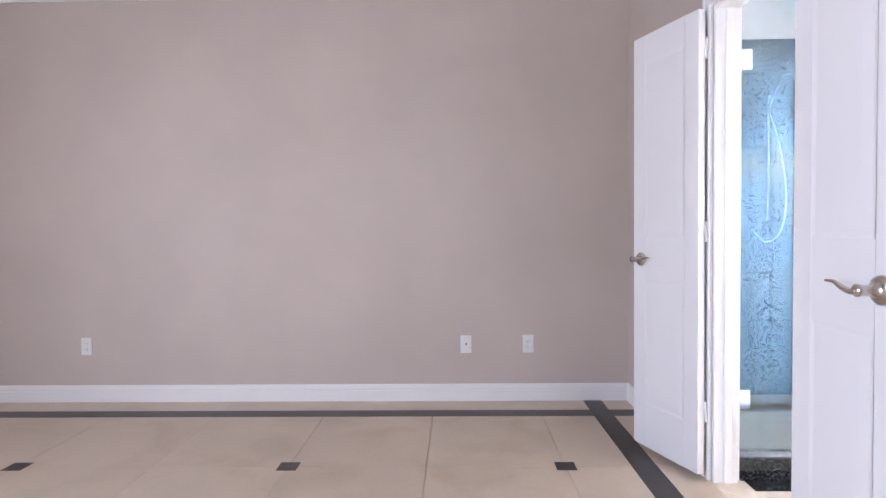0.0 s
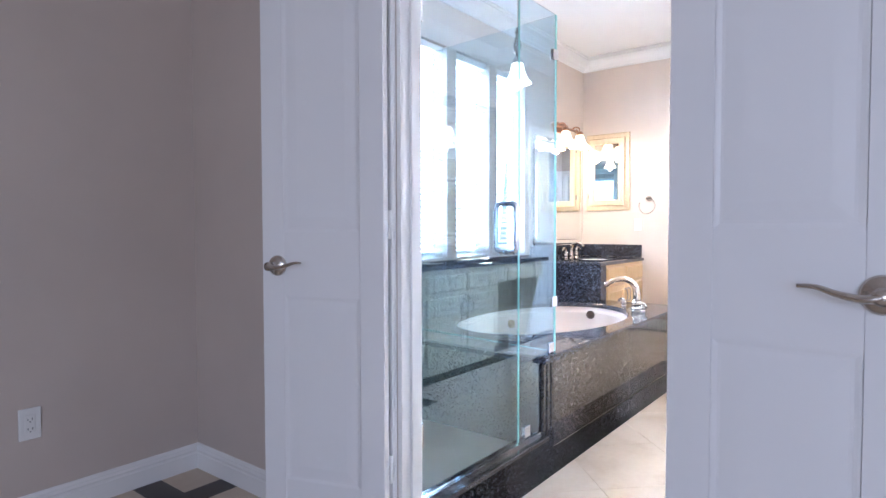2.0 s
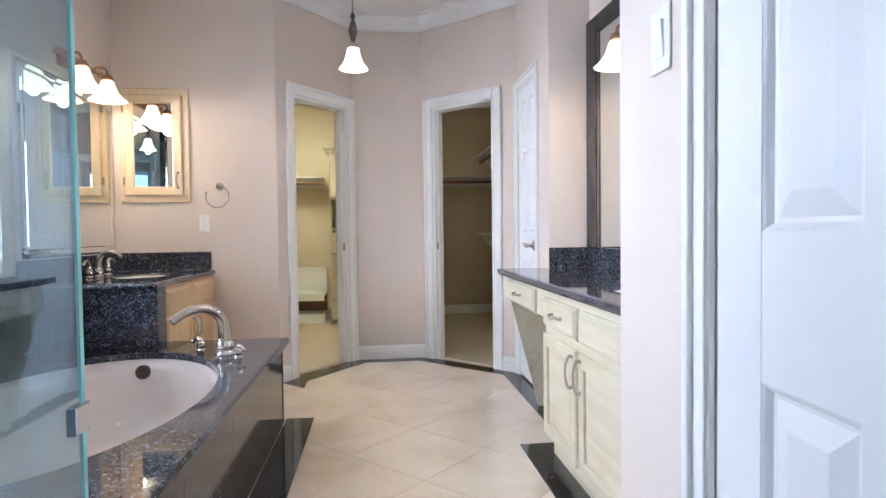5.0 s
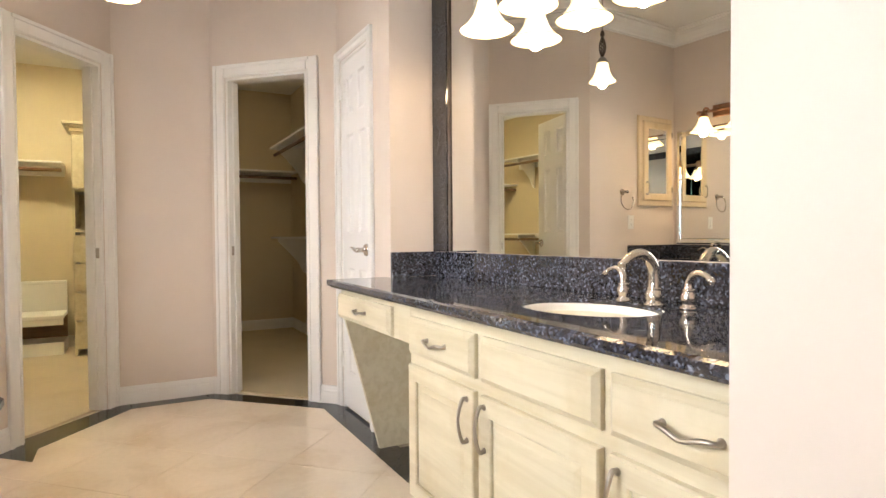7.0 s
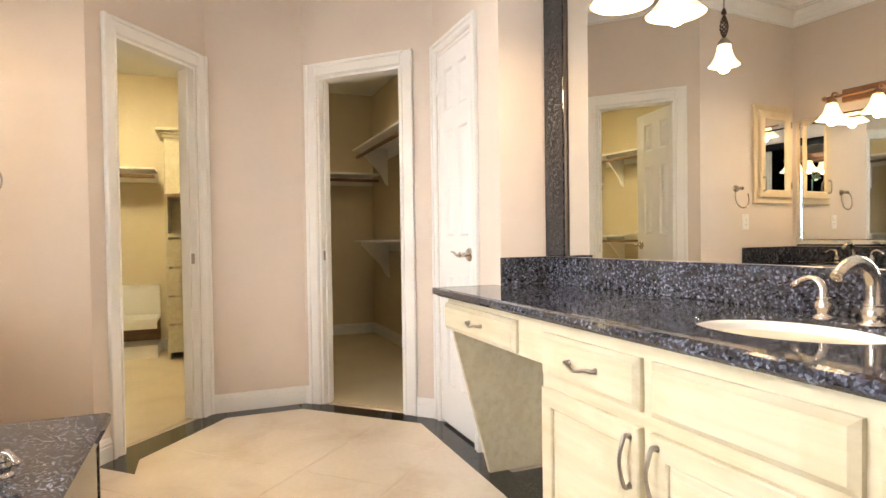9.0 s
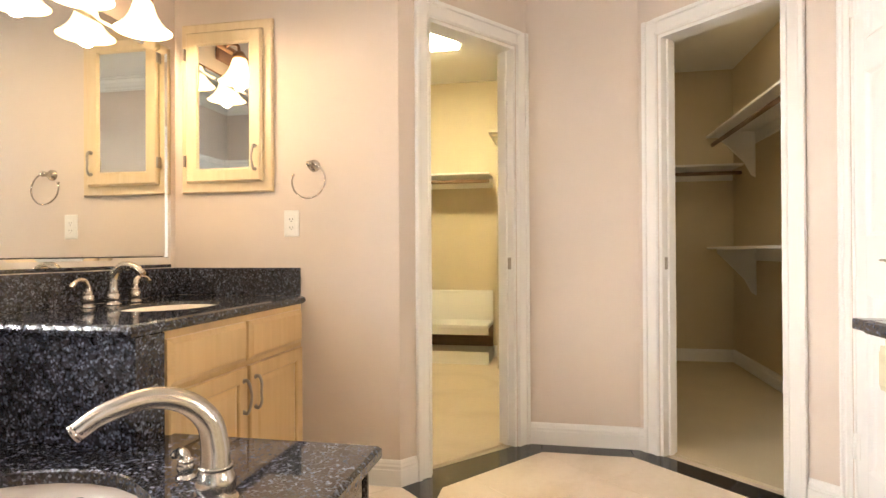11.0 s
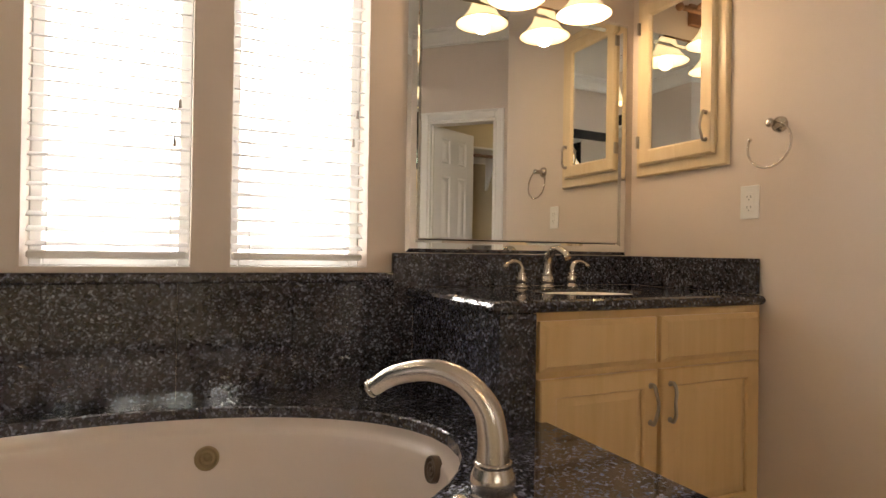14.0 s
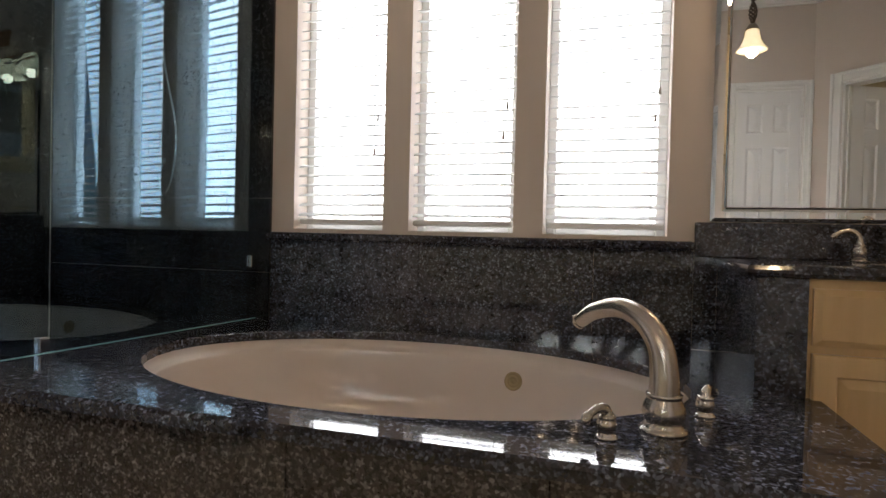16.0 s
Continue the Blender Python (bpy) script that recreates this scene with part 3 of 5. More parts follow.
def deck_ring(bm, inner, z0, z1, x0, x1, y0, y1, n=64):
    """A slab with an oval hole: its top, bottom, outer and inner sides."""
    def ray_box(ang):
        c, s = math.cos(ang), math.sin(ang)
        k = min([(lim - o) / v for o, v, lim in ((TC[0], c, x1 if c > 0 else x0), (TC[1], s, y1 if s > 0 else y0)) if abs(v) > 1e-9])
        return TC[0] + c * k, TC[1] + s * k
    angs = sorted([2 * math.pi * i / n for i in range(n)] + [math.atan2(y - TC[1], x - TC[0]) % (2 * math.pi) for x in (x0, x1) for y in (y0, y1)])
    quads = []
    for a in angs:
        # the oval's point in the same direction
        c, s = math.cos(a), math.sin(a)
        r = 1 / math.sqrt((c / inner[0]) ** 2 + (s / inner[1]) ** 2)
        px, py = TC[0] + c * r, TC[1] + s * r
        qx, qy = ray_box(a)
        quads.append([bm.verts.new((px, py, z1 - 0.004)), bm.verts.new((TC[0] + c * (r + 0.006), TC[1] + s * (r + 0.006), z1)), bm.verts.new((qx - 0.010 * (1 if qx > TC[0] else -1) * (abs(qx - x0) < 1e-6 or abs(qx - x1) < 1e-6), qy - 0.010 * (1 if qy > TC[1] else -1) * (abs(qy - y0) < 1e-6 or abs(qy - y1) < 1e-6), z1)),
                      bm.verts.new((qx, qy, z1 - 0.010)), bm.verts.new((qx, qy, z0)), bm.verts.new((px, py, z0))])
    m = len(quads)
    for i in range(m):
        a, b = quads[i], quads[(i + 1) % m]
        for k in range(6):
            bm.faces.new([a[k], b[k], b[(k + 1) % 6], a[(k + 1) % 6]])
    return bm


tub = thing("bathtub", (TC[0], TC[1], 0.0), "white oval drop-in whirlpool tub set under a granite deck", "bathtub")
bm = bmesh.new()
prof = [(1.00, DECK - 0.002), (0.992, DECK - 0.02), (0.978, DECK - 0.032), (0.960, DECK - 0.036), (0.954, DECK - 0.044), (0.95, 0.36), (0.90, 0.24), (0.84, 0.14), (0.74, 0.085), (0.55, 0.07), (0.25, 0.066)]
N = 72
rings = []
for f, z in prof:
    rings.append([bm.verts.new((TC[0] + TA * f * math.cos(2 * math.pi * i / N), TC[1] + TB * (f - 0.0) * math.sin(2 * math.pi * i / N), z)) for i in range(N)])
for a, b in zip(rings, rings[1:]):
    for i in range(N):
        f = bm.faces.new([a[i], a[(i + 1) % N], b[(i + 1) % N], b[i]])
        f.smooth = True
f = bm.faces.new(rings[-1])
f.smooth = True
part("basin", bm, ACRYLIC, tub, "glossy white acrylic basin", world=True)


def jet(at, inward, big, mat):
    m = Matrix.Translation(at) @ Vector(inward).to_track_quat("Z", "Y").to_matrix().to_4x4()
    r = 0.034 if big else 0.022
    return lathe(bmesh.new(), [(0, 0.007), (r * 0.16, 0.007), (r * 0.2, 0.001), (r * 0.36, 0.001), (r * 0.42, 0.008), (r * 0.54, 0.008), (r * 0.6, 0.001), (r * 0.74, 0.002), (r * 0.82, 0.010), (r * 0.94, 0.010), (r, 0.006), (r, -0.01)], m=m, steps=20)


for ang in (69.0, 232.0, 305.0):
    c, q = math.cos(radians(ang)), math.sin(radians(ang))
    at = (TC[0] + TA * 0.938 * c, TC[1] + TB * 0.938 * q, 0.335)
    part("jet", jet(at, (-c * TB, -q * TA, 0.15), True, BRASS), BRASS, tub, "ringed brass whirlpool jet", world=True)
part("overflow", jet((TC[0] + TA * 0.945, 3.26, 0.385), (-1, 0, 0.15), True, BRONZE), BRONZE, tub, "round dark bronze overflow cover", world=True)

deck = thing("tub_deck", (DX0, DY0, 0.0), "polished dark granite tub deck with a brown speckled front", "tub surround")
part("deck_slab", deck_ring(bmesh.new(), (TA - 0.008, TB - 0.008), DECK, DECK + 0.032, DX0, DX1, DY0, DY1), GRANITE, deck, "polished dark blue granite slab", world=True)
DECK_TOP = DECK + 0.032
part("core", boxed(DX0 + 0.06, DX1 - 0.03, DY0 + 0.045, DY0 + 0.06, 0.0, DECK - 0.001), BAND, deck, world=True)
for k in range(4):
    xa, xb = DX0 + 0.14 + k * 0.527, DX0 + 0.14 + (k + 1) * 0.527 - 0.002
    part("front_panel", boxed(xa, xb, DY0 + 0.032, DY0 + 0.0445, 0.0, DECK - 0.001, 0.001), GRANITE_BROWN, deck, world=True)
part("end_panel", boxed(DX1 - 0.03, DX1 - 0.018, DY0 + 0.032, 3.243, 0.0, DECK - 0.001), GRANITE_BROWN, deck, world=True)
post = bmesh.new()
for q in range(3):
    box(post, DX0 + 0.01 + q * 0.043, DX0 + 0.046 + q * 0.043, DY0 + 0.02, DY0 + 0.06, 0.0, DECK - 0.001, 0.008, 2)
part("corner_post", post, BAND, deck, "fluted black granite corner post", world=True)
part("side_panel", boxed(DX0 + 0.02, DX0 + 0.035, DY0 + 0.062, DY1, 0.0, DECK - 0.001), BAND, deck, world=True)

bs = thing("tub_backsplash", (1.72, NORTH, DECK), "dark speckled granite backsplash and sill under the windows", "backsplash")
for k in range(5):
    xa = 2.0 + k * 0.345
    part("splash_panel", boxed(xa, xa + 0.3445, NORTH - 0.02, NORTH - 0.001, DECK_TOP - 0.035, 0.822, 0.0008), GRANITE, bs, world=True)
part("sill", boxed(1.985, 3.724, NORTH - 0.045, NORTH + 0.02, 0.8225, 0.856, 0.010, 3), GRANITE, bs, "rounded granite window sill", world=True)
for k, (a, b) in enumerate(WIN):
    part("sill", boxed(a + 0.002, b - 0.002, NORTH + 0.0205, NORTH + 0.11, 0.8555, 0.8735), TRIM, bs, "white sill board", world=True)


def arc_spout(base, way, height, reach, r0, r1):
    """A tapering gooseneck from an urn-shaped foot towards way, with its aerator."""
    b, w = Vector(base), Vector(way).normalized()
    up = Vector((0, 0, 1))
    foot = r0 * 2.6
    run = [b + up * foot * 0.85, b + up * height * 0.5 + w * reach * 0.005, b + up * height * 0.74 + w * reach * 0.06, b + up * height * 0.93 + w * reach * 0.24, b + up * height + w * reach * 0.5, b + up * height * 0.93 + w * reach * 0.8, b + up * height * 0.80 + w * reach]
    pts = curve_points(run, 8)
    k = len(pts) - 1
    bm = sweep(bmesh.new(), pts, [r0 * 1.08 + (r1 - r0 * 1.08) * (i / k) ** 0.8 for i in range(k + 1)], 18)
    tip, d = pts[-1], (pts[-1] - pts[-2]).normalized()
    lathe(bm, [(0, -0.004), (r1 * 1.06, -0.004), (r1 * 1.06, 0.004), (r1 * 0.8, 0.006), (r1 * 0.75, 0.002), (0, 0.002)], m=Matrix.Translation(tip) @ d.to_track_quat("Z", "Y").to_matrix().to_4x4(), steps=18)
    lathe(bm, [(0, 0), (r0 * 1.6, 0), (r0 * 1.62, foot * 0.06), (r0 * 1.5, foot * 0.11), (r0 * 1.28, foot * 0.15), (r0 * 1.3, foot * 0.19), (r0 * 1.2, foot * 0.23), (r0 * 1.36, foot * 0.36), (r0 * 1.44, foot * 0.52), (r0 * 1.36, foot * 0.68), (r0 * 1.16, foot * 0.84), (r0 * 1.1, foot * 0.90), (r0 * 1.2, foot * 0.93), (r0 * 1.2, foot * 0.98), (r0 * 1.06, foot * 1.0)], base, 24)
    return bm


def tap(base, way, s=1.0):
    """A lever tap: an urn foot and a curled, tapering lever with a rounded end."""
    b, w = Vector(base), Vector(way).normalized()
    bm = lathe(bmesh.new(), [(0, 0), (0.027 * s, 0), (0.027 * s, 0.005 * s), (0.023 * s, 0.009 * s), (0.019 * s, 0.012 * s), (0.019 * s, 0.016 * s), (0.022 * s, 0.022 * s), (0.024 * s, 0.032 * s), (0.022 * s, 0.042 * s), (0.017 * s, 0.050 * s), (0.0185 * s, 0.052 * s), (0.0185 * s, 0.056 * s), (0.015 * s, 0.058 * s), (0, 0.06 * s)], base, 20)
    up = Vector((0, 0, 1))
    pts = curve_points([b + up * 0.052 * s, b + up * 0.076 * s + w * 0.002 * s, b + up * 0.096 * s + w * 0.014 * s, b + up * 0.103 * s + w * 0.036 * s, b + up * 0.096 * s + w * 0.060 * s, b + up * 0.082 * s + w * 0.078 * s], 6)
    k = len(pts) - 1
    sweep(bm, pts, [0.0155 * s - 0.0065 * s * min(1.0, 1.5 * i / k) + (0.002 * s if i > k - 4 else 0) for i in range(k + 1)], 12, flat=0.85)
    lathe(bm, [(0, -0.010 * s), (0.007 * s, -0.007 * s), (0.0105 * s, 0), (0.007 * s, 0.007 * s), (0, 0.010 * s)], pts[-1], 12)
    return bm


def tub_tap(base, way):
    """A stout lever tap: an urn foot and a low, drooping lever with a teardrop end."""
    b, w, up = Vector(base), Vector(way).normalized(), Vector((0, 0, 1))
    bm = lathe(bmesh.new(), [(0, 0), (0.022, 0), (0.022, 0.004), (0.019, 0.007), (0.0155, 0.010), (0.0155, 0.013), (0.018, 0.018), (0.0195, 0.026), (0.018, 0.034), (0.0165, 0.038), (0.0175, 0.040), (0.0175, 0.043), (0.015, 0.046), (0, 0.048)], base, 20)
    pts = curve_points([b + up * 0.040 - w * 0.001, b + up * 0.053 + w * 0.003, b + up * 0.0585 + w * 0.014, b + up * 0.0575 + w * 0.029, b + up * 0.050 + w * 0.043, b + up * 0.042 + w * 0.052], 6)
    k = len(pts) - 1
    sweep(bm, pts, [0.0145 - 0.0065 * min(1.0, 1.6 * i / k) + (0.0022 if i > k - 6 else 0) for i in range(k + 1)], 14, flat=0.9)
    lathe(bm, [(0, -0.010), (0.007, -0.0075), (0.0102, 0), (0.007, 0.0075), (0, 0.010)], pts[-1], 14)
    return bm


tf = thing("tub_faucet", (3.560, 2.862, DECK_TOP), "brushed nickel gooseneck tub faucet with two levers on the deck", "faucet")
part("spout", arc_spout((3.560, 2.862, DECK_TOP), (-0.72, 0.70, 0), 0.232, 0.25, 0.0295, 0.0175), NICKEL, tf, world=True)
part("handle", tub_tap((3.452, 2.778, DECK_TOP), (-0.72, -0.69, 0)), NICKEL, tf, world=True)
part("handle", tub_tap((3.655, 3.000, DECK_TOP), (0.45, 0.85, 0)), NICKEL, tf, world=True)

# ---- shower ----
curb = thing("shower_curb", (0.72, 2.60, 0.0), "dark speckled granite shower curb", "shower curb")
part("curb_stone", boxed(0.693, DX0 + 0.008, 2.605, 2.72, 0.0, 0.10, 0.004), BAND, curb, world=True)
part("track", boxed(0.695, DX0 + 0.008, 2.648, 2.672, 0.1005, 0.112), CHROME, curb, "chrome glass track", world=True)
structure("floor_shower", boxed(0.693, DX0 + 0.02, 2.72, NORTH, -0.012, 0.02), TILE_BED, "tan shower floor")
GTOP = 2.12
GX, RX, RB = 1.445, 1.79, 1.92
sh = thing("shower_enclosure", (0.72, 2.66, 0.11), "frameless clear glass shower enclosure with chrome clips", "shower glass")


def glass_sheet(name, x0, x1, y0, y1, z0, z1, label):
    p = part(name, boxed(x0, x1, y0, y1, z0, z1), GLASS, sh, label, world=True)
    p.visible_shadow = False
    return p


gd = glass_sheet("glass_door", 0.71, GX - 0.004, 2.655, 2.665, 0.116, GTOP, "clear glass door")
glass_sheet("fixed_panel", GX + 0.002, RX - 0.001, 2.655, 2.665, DECK_TOP + 0.003, GTOP, "narrow clear glass panel")
glass_sheet("fixed_panel", GX + 0.002, DX0 - 0.004, 2.6551, 2.6649, 0.116, DECK_TOP, "narrow clear glass panel")
rp = part("return_panel", prism(bmesh.new(), [(RX, 2.667), (RX + 0.010, 2.667), (RB + 0.010, NORTH - 0.024), (RB, NORTH - 0.024)], DECK_TOP + 0.002, GTOP), GLASS, sh, "clear glass panel on the deck", world=True)
rp.visible_shadow = False
for x, y, z0 in ((GX - 0.004, 2.66, 0.116), (GX + 0.002, 2.66, 0.116)):
    part("glass_edge", boxed(x - 0.0012, x + 0.0012, 2.6545, 2.6655, z0, GTOP), GLASS_EDGE, sh, "green ground glass edge", world=True)
part("glass_edge", boxed(RX - 0.0015, RX + 0.011, 2.6535, 2.6668, DECK_TOP + 0.003, GTOP), GLASS_EDGE, sh, "green ground glass edge", world=True)
part("glass_edge", prism(bmesh.new(), [(RX, 2.668), (RX + 0.0106, 2.668), (RB + 0.0106, NORTH - 0.024), (RB, NORTH - 0.024)], DECK_TOP + 0.0002, DECK_TOP + 0.0018), GLASS_EDGE, sh, "green ground glass edge", world=True)
pull = bmesh.new()
for sg in (-1, 1):
    y = 2.66 + sg * 0.055
    xh = 1.34
    yy = 2.66 + sg * 0.004
    run = [(xh, yy, 0.982)] + [(xh, y - sg * 0.026 * (1 - math.sin(k * math.pi / 16)), 0.982 + 0.026 * (1 - math.cos(k * math.pi / 16))) for k in range(9)] + [(xh, y - sg * 0.026 * (1 - math.cos(k * math.pi / 16)), 1.190 - 0.026 * (1 - math.sin(k * math.pi / 16))) for k in range(9)] + [(xh, yy, 1.190)]
    sweep(pull, run, 0.0115, 12)
part("door_pull", pull, CHROME, gd, "chrome loop pull", world=True)
for x, y, z in ((RX - 0.03, 2.66, 1.90), (RX - 0.03, 2.66, 0.697), (GX + 0.05, 2.66, 0.125), (RX - 0.06, 2.66, DECK_TOP + 0.002)):
    part("glass_clip", boxed(x - 0.004, x + 0.046, y - 0.013, y + 0.013, z, z + 0.05, 0.002), CHROME, sh, "square chrome clip", world=True)
part("glass_clip", boxed(RX + 0.012, RX + 0.042, 2.93, 2.98, DECK_TOP + 0.002, DECK_TOP + 0.05, 0.002), CHROME, sh, "square chrome clip", world=True)
part("glass_clip", boxed(RB - 0.012, RB + 0.018, NORTH - 0.07, NORTH - 0.021, 0.70, 0.75, 0.002), CHROME, sh, "square chrome clip", world=True)
for z in (0.30, 1.80):
    part("glass_hinge", boxed(0.694, 0.77, 2.645, 2.675, z, z + 0.09, 0.003), CHROME, sh, "chrome glass hinge", world=True)

hs = thing("hand_shower", (1.45, NORTH - 0.02, 1.15), "chrome hand shower on a wall slide bar", "shower head")
part("slide_bar", sweep(bmesh.new(), [(1.45, NORTH - 0.075, 1.15), (1.45, NORTH - 0.075, 1.95)], 0.010, 10), CHROME, hs, world=True)
for z in (1.17, 1.93):
    part("bracket", sweep(bmesh.new(), [(1.45, NORTH - 0.02, z), (1.45, NORTH - 0.082, z)], 0.014, 10), CHROME, hs, world=True)
part("shower_head", sweep(bmesh.new(), curve_points([(1.45, NORTH - 0.08, 1.86), (1.46, NORTH - 0.13, 1.96), (1.47, NORTH - 0.19, 2.02), (1.475, NORTH - 0.21, 2.005)], 5), [0.011] * 10 + [0.014, 0.02, 0.03, 0.042, 0.045, 0.04], 12), CHROME, hs, world=True)
part("hose", sweep(bmesh.new(), curve_points([(1.45, NORTH - 0.085, 1.84), (1.50, NORTH - 0.12, 1.6), (1.55, NORTH - 0.10, 1.3), (1.52, NORTH - 0.09, 1.08), (1.44, NORTH - 0.06, 1.02), (1.38, NORTH - 0.02, 1.1)], 8), 0.007, 8), CHROME, hs, world=True)

# shower wall stone
sw = thing("shower_wall_tiling", (0.715, NORTH, 0.0), "polished dark granite tiles lining the shower wall", "wall tiles")
tile_me = {}
for cx, wx in ((0, 0.318), (1, 0.318), (2, 0.318), (3, 0.318)):
    for r in range(7):
        if 0.02 + r * 0.33 > 2.2:
            continue
        if "t" not in tile_me:
            tile_me["t"] = finish("wall_tile", boxed(0, 0.317, -0.016, -0.001, 0, 0.327, 0.001), SHOWER_TILE)
        piece("wall_tile", tile_me["t"], sw, pose(0.004 + cx * 0.3185, 0.0, 0.02 + r * 0.328))
# ---- cabinet fronts ----


def bow_pull(a, b, out, drop, mat_r=0.0055):
    """A wavy bow pull between two feet; out: away from the front."""
    a, b, o, d = Vector(a), Vector(b), Vector(out), Vector(drop)
    ax = b - a
    run = [a, a + o * 0.55 - ax * 0.02, a + ax * 0.18 + o * 0.95, a + ax * 0.5 + o * 1.05 + d, a + ax * 0.82 + o * 0.95, b + o * 0.55 + ax * 0.02, b]
    pts = curve_points(run, 5)
    k = len(pts) - 1
    bm = sweep(bmesh.new(), pts, [mat_r * (0.85 + 0.35 * abs(2 * i / k - 1)) for i in range(k + 1)], 8)
    for p in (a, b):
        m = Matrix.Translation(p) @ o.to_track_quat("Z", "Y").to_matrix().to_4x4()
        lathe(bm, [(0, 0), (0.009, 0), (0.008, 0.003), (0, 0.004)], m=m, steps=10)
    return bm


def ring(bm, u0, u1, z0, z1, s, d0, d1, axis="y", r=0.004):
    """A rectangular frame in one piece; d0 its back, d1 its face, along the axis."""
    def at(u, d, z):
        return bm.verts.new((u, d, z) if axis == "y" else (d, u, z))
    k = 1 if d1 > d0 else -1
    loops = []
    for i, d in ((0, d0), (0, d1 - k * r), (r, d1), (s - r, d1), (s, d1 - k * r), (s, d0)):
        loops.append([at(u0 + i, d, z0 + i), at(u1 - i, d, z0 + i), at(u1 - i, d, z1 - i), at(u0 + i, d, z1 - i)])
    for p, q in zip(loops, loops[1:] + loops[:1]):
        for i in range(4):
            bm.faces.new([p[i], p[(i + 1) % 4], q[(i + 1) % 4], q[i]])
    return bm


def front(parent, name, x0, x1, z0, z1, y, sg, mat, framed):
    """A door or drawer front whose face looks along sg * y."""
    if framed:
        s = 0.055
        d = part(name, ring(bmesh.new(), x0, x1, z0, z1, s, y, y + sg * 0.02), mat, parent, world=True)
        bm = bmesh.new()
        i, f0, f1 = 0.024, y + sg * 0.008, y + sg * 0.0155
        lo = [(x0 + s - 0.004, z0 + s - 0.004), (x1 - s + 0.004, z0 + s - 0.004), (x1 - s + 0.004, z1 - s + 0.004), (x0 + s - 0.004, z1 - s + 0.004)]
        hi = [(x0 + s + i, z0 + s + i), (x1 - s - i, z0 + s + i), (x1 - s - i, z1 - s - i), (x0 + s + i, z1 - s - i)]
        rows = [[bm.verts.new((x, v, z)) for x, z in pts] for pts, v in ((lo, y + sg * 0.001), (lo, f0), (hi, f1))]
        for p, q in zip(rows, rows[1:]):
            for k in range(4):
                bm.faces.new([p[k], p[(k + 1) % 4], q[(k + 1) % 4], q[k]])
        bm.faces.new(rows[0]), bm.faces.new(rows[-1])
        part("door_panel", bm, mat, d, world=True)
        return d
    bm = bmesh.new()
    i = 0.012
    rows = []
    for u, v in ((0.0, 0.0), (0.0, 0.012), (i, 0.020), (i + 0.004, 0.0235)):
        rows.append([bm.verts.new((x, y + sg * v, z)) for x, z in ((x0 + u, z0 + u), (x1 - u, z0 + u), (x1 - u, z1 - u), (x0 + u, z1 - u))])
    for p, q in zip(rows, rows[1:]):
        for k in range(4):
            bm.faces.new([p[k], p[(k + 1) % 4], q[(k + 1) % 4], q[k]])
    bm.faces.new(rows[0]), bm.faces.new(rows[-1])
    return part(name, bm, mat, parent, world=True)


def counter(parent, x0, x1, y0, y1, zt, hole, mat, th=0.035):
    """A stone top with an oval hole and a rounded edge."""
    cx, cy, ra, rb = hole
    bm = bmesh.new()
    n = 48
    angs = sorted([2 * math.pi * i / n for i in range(n)] + [math.atan2(y - cy, x - cx) % (2 * math.pi) for x in (x0, x1) for y in (y0, y1)])
    rows = []
    for a in angs:
        c, s = math.cos(a), math.sin(a)
        r = 1 / math.sqrt((c / ra) ** 2 + (s / rb) ** 2)
        k = min([(lim - o) / v for o, v, lim in ((cx, c, x1 if c > 0 else x0), (cy, s, y1 if s > 0 else y0)) if abs(v) > 1e-9])
        qx, qy = cx + c * k, cy + s * k
        ex = (1 if qx > cx else -1) * (min(abs(qx - x0), abs(qx - x1)) < 1e-6)
        ey = (1 if qy > cy else -1) * (min(abs(qy - y0), abs(qy - y1)) < 1e-6)
        row = [(cx + c * r, cy + s * r, zt - th), (cx + c * r, cy + s * r, zt - 0.006), (cx + c * (r + 0.006), cy + s * (r + 0.006), zt)]
        for inset, dz in ((0.016, 0.0), (0.005, 0.005), (0.0, 0.015), (0.0, th - 0.012), (0.006, th - 0.003), (0.014, th)):
            row.append((qx - ex * inset, qy - ey * inset, zt - dz))
        rows.append([bm.verts.new(p) for p in row])
    m, w = len(rows), len(rows[0])
    for i in range(m):
        a, b = rows[i], rows[(i + 1) % m]
        for k in range(w):
            bm.faces.new([a[k], b[k], b[(k + 1) % w], a[(k + 1) % w]])
    return part("countertop", bm, mat, parent, "polished dark granite top", world=True)


def basin(parent, hole, zt):
    cx, cy, ra, rb = hole
    bm = bmesh.new()
    n = 40
    rings = []
    for f, z in ((0.99, -0.035), (0.988, -0.012), (0.975, -0.013), (0.965, -0.022), (0.96, -0.05), (0.93, -0.10), (0.75, -0.145), (0.4, -0.165), (0.1, -0.168)):
        rings.append([bm.verts.new((cx + ra * f * math.cos(2 * math.pi * i / n), cy + rb * f * math.sin(2 * math.pi * i / n), zt + z)) for i in range(n)])
    for a, b in zip(rings, rings[1:]):
        for i in range(n):
            f = bm.faces.new([a[i], a[(i + 1) % n], b[(i + 1) % n], b[i]])
            f.smooth = True
    bm.faces.new(rings[-1])
    t = thing("sink_basin", (cx, cy, zt - 0.168), "white oval undermount porcelain sink basin", "sink")
    part("bowl", bm, PORCELAIN, t, world=True)
    part("drain", lathe(bmesh.new(), [(0, 0.004), (0.018, 0.004), (0.022, 0.002), (0.022, 0)], (cx, cy, zt - 0.168), 16), NICKEL, t, "nickel drain", world=True)
    return t


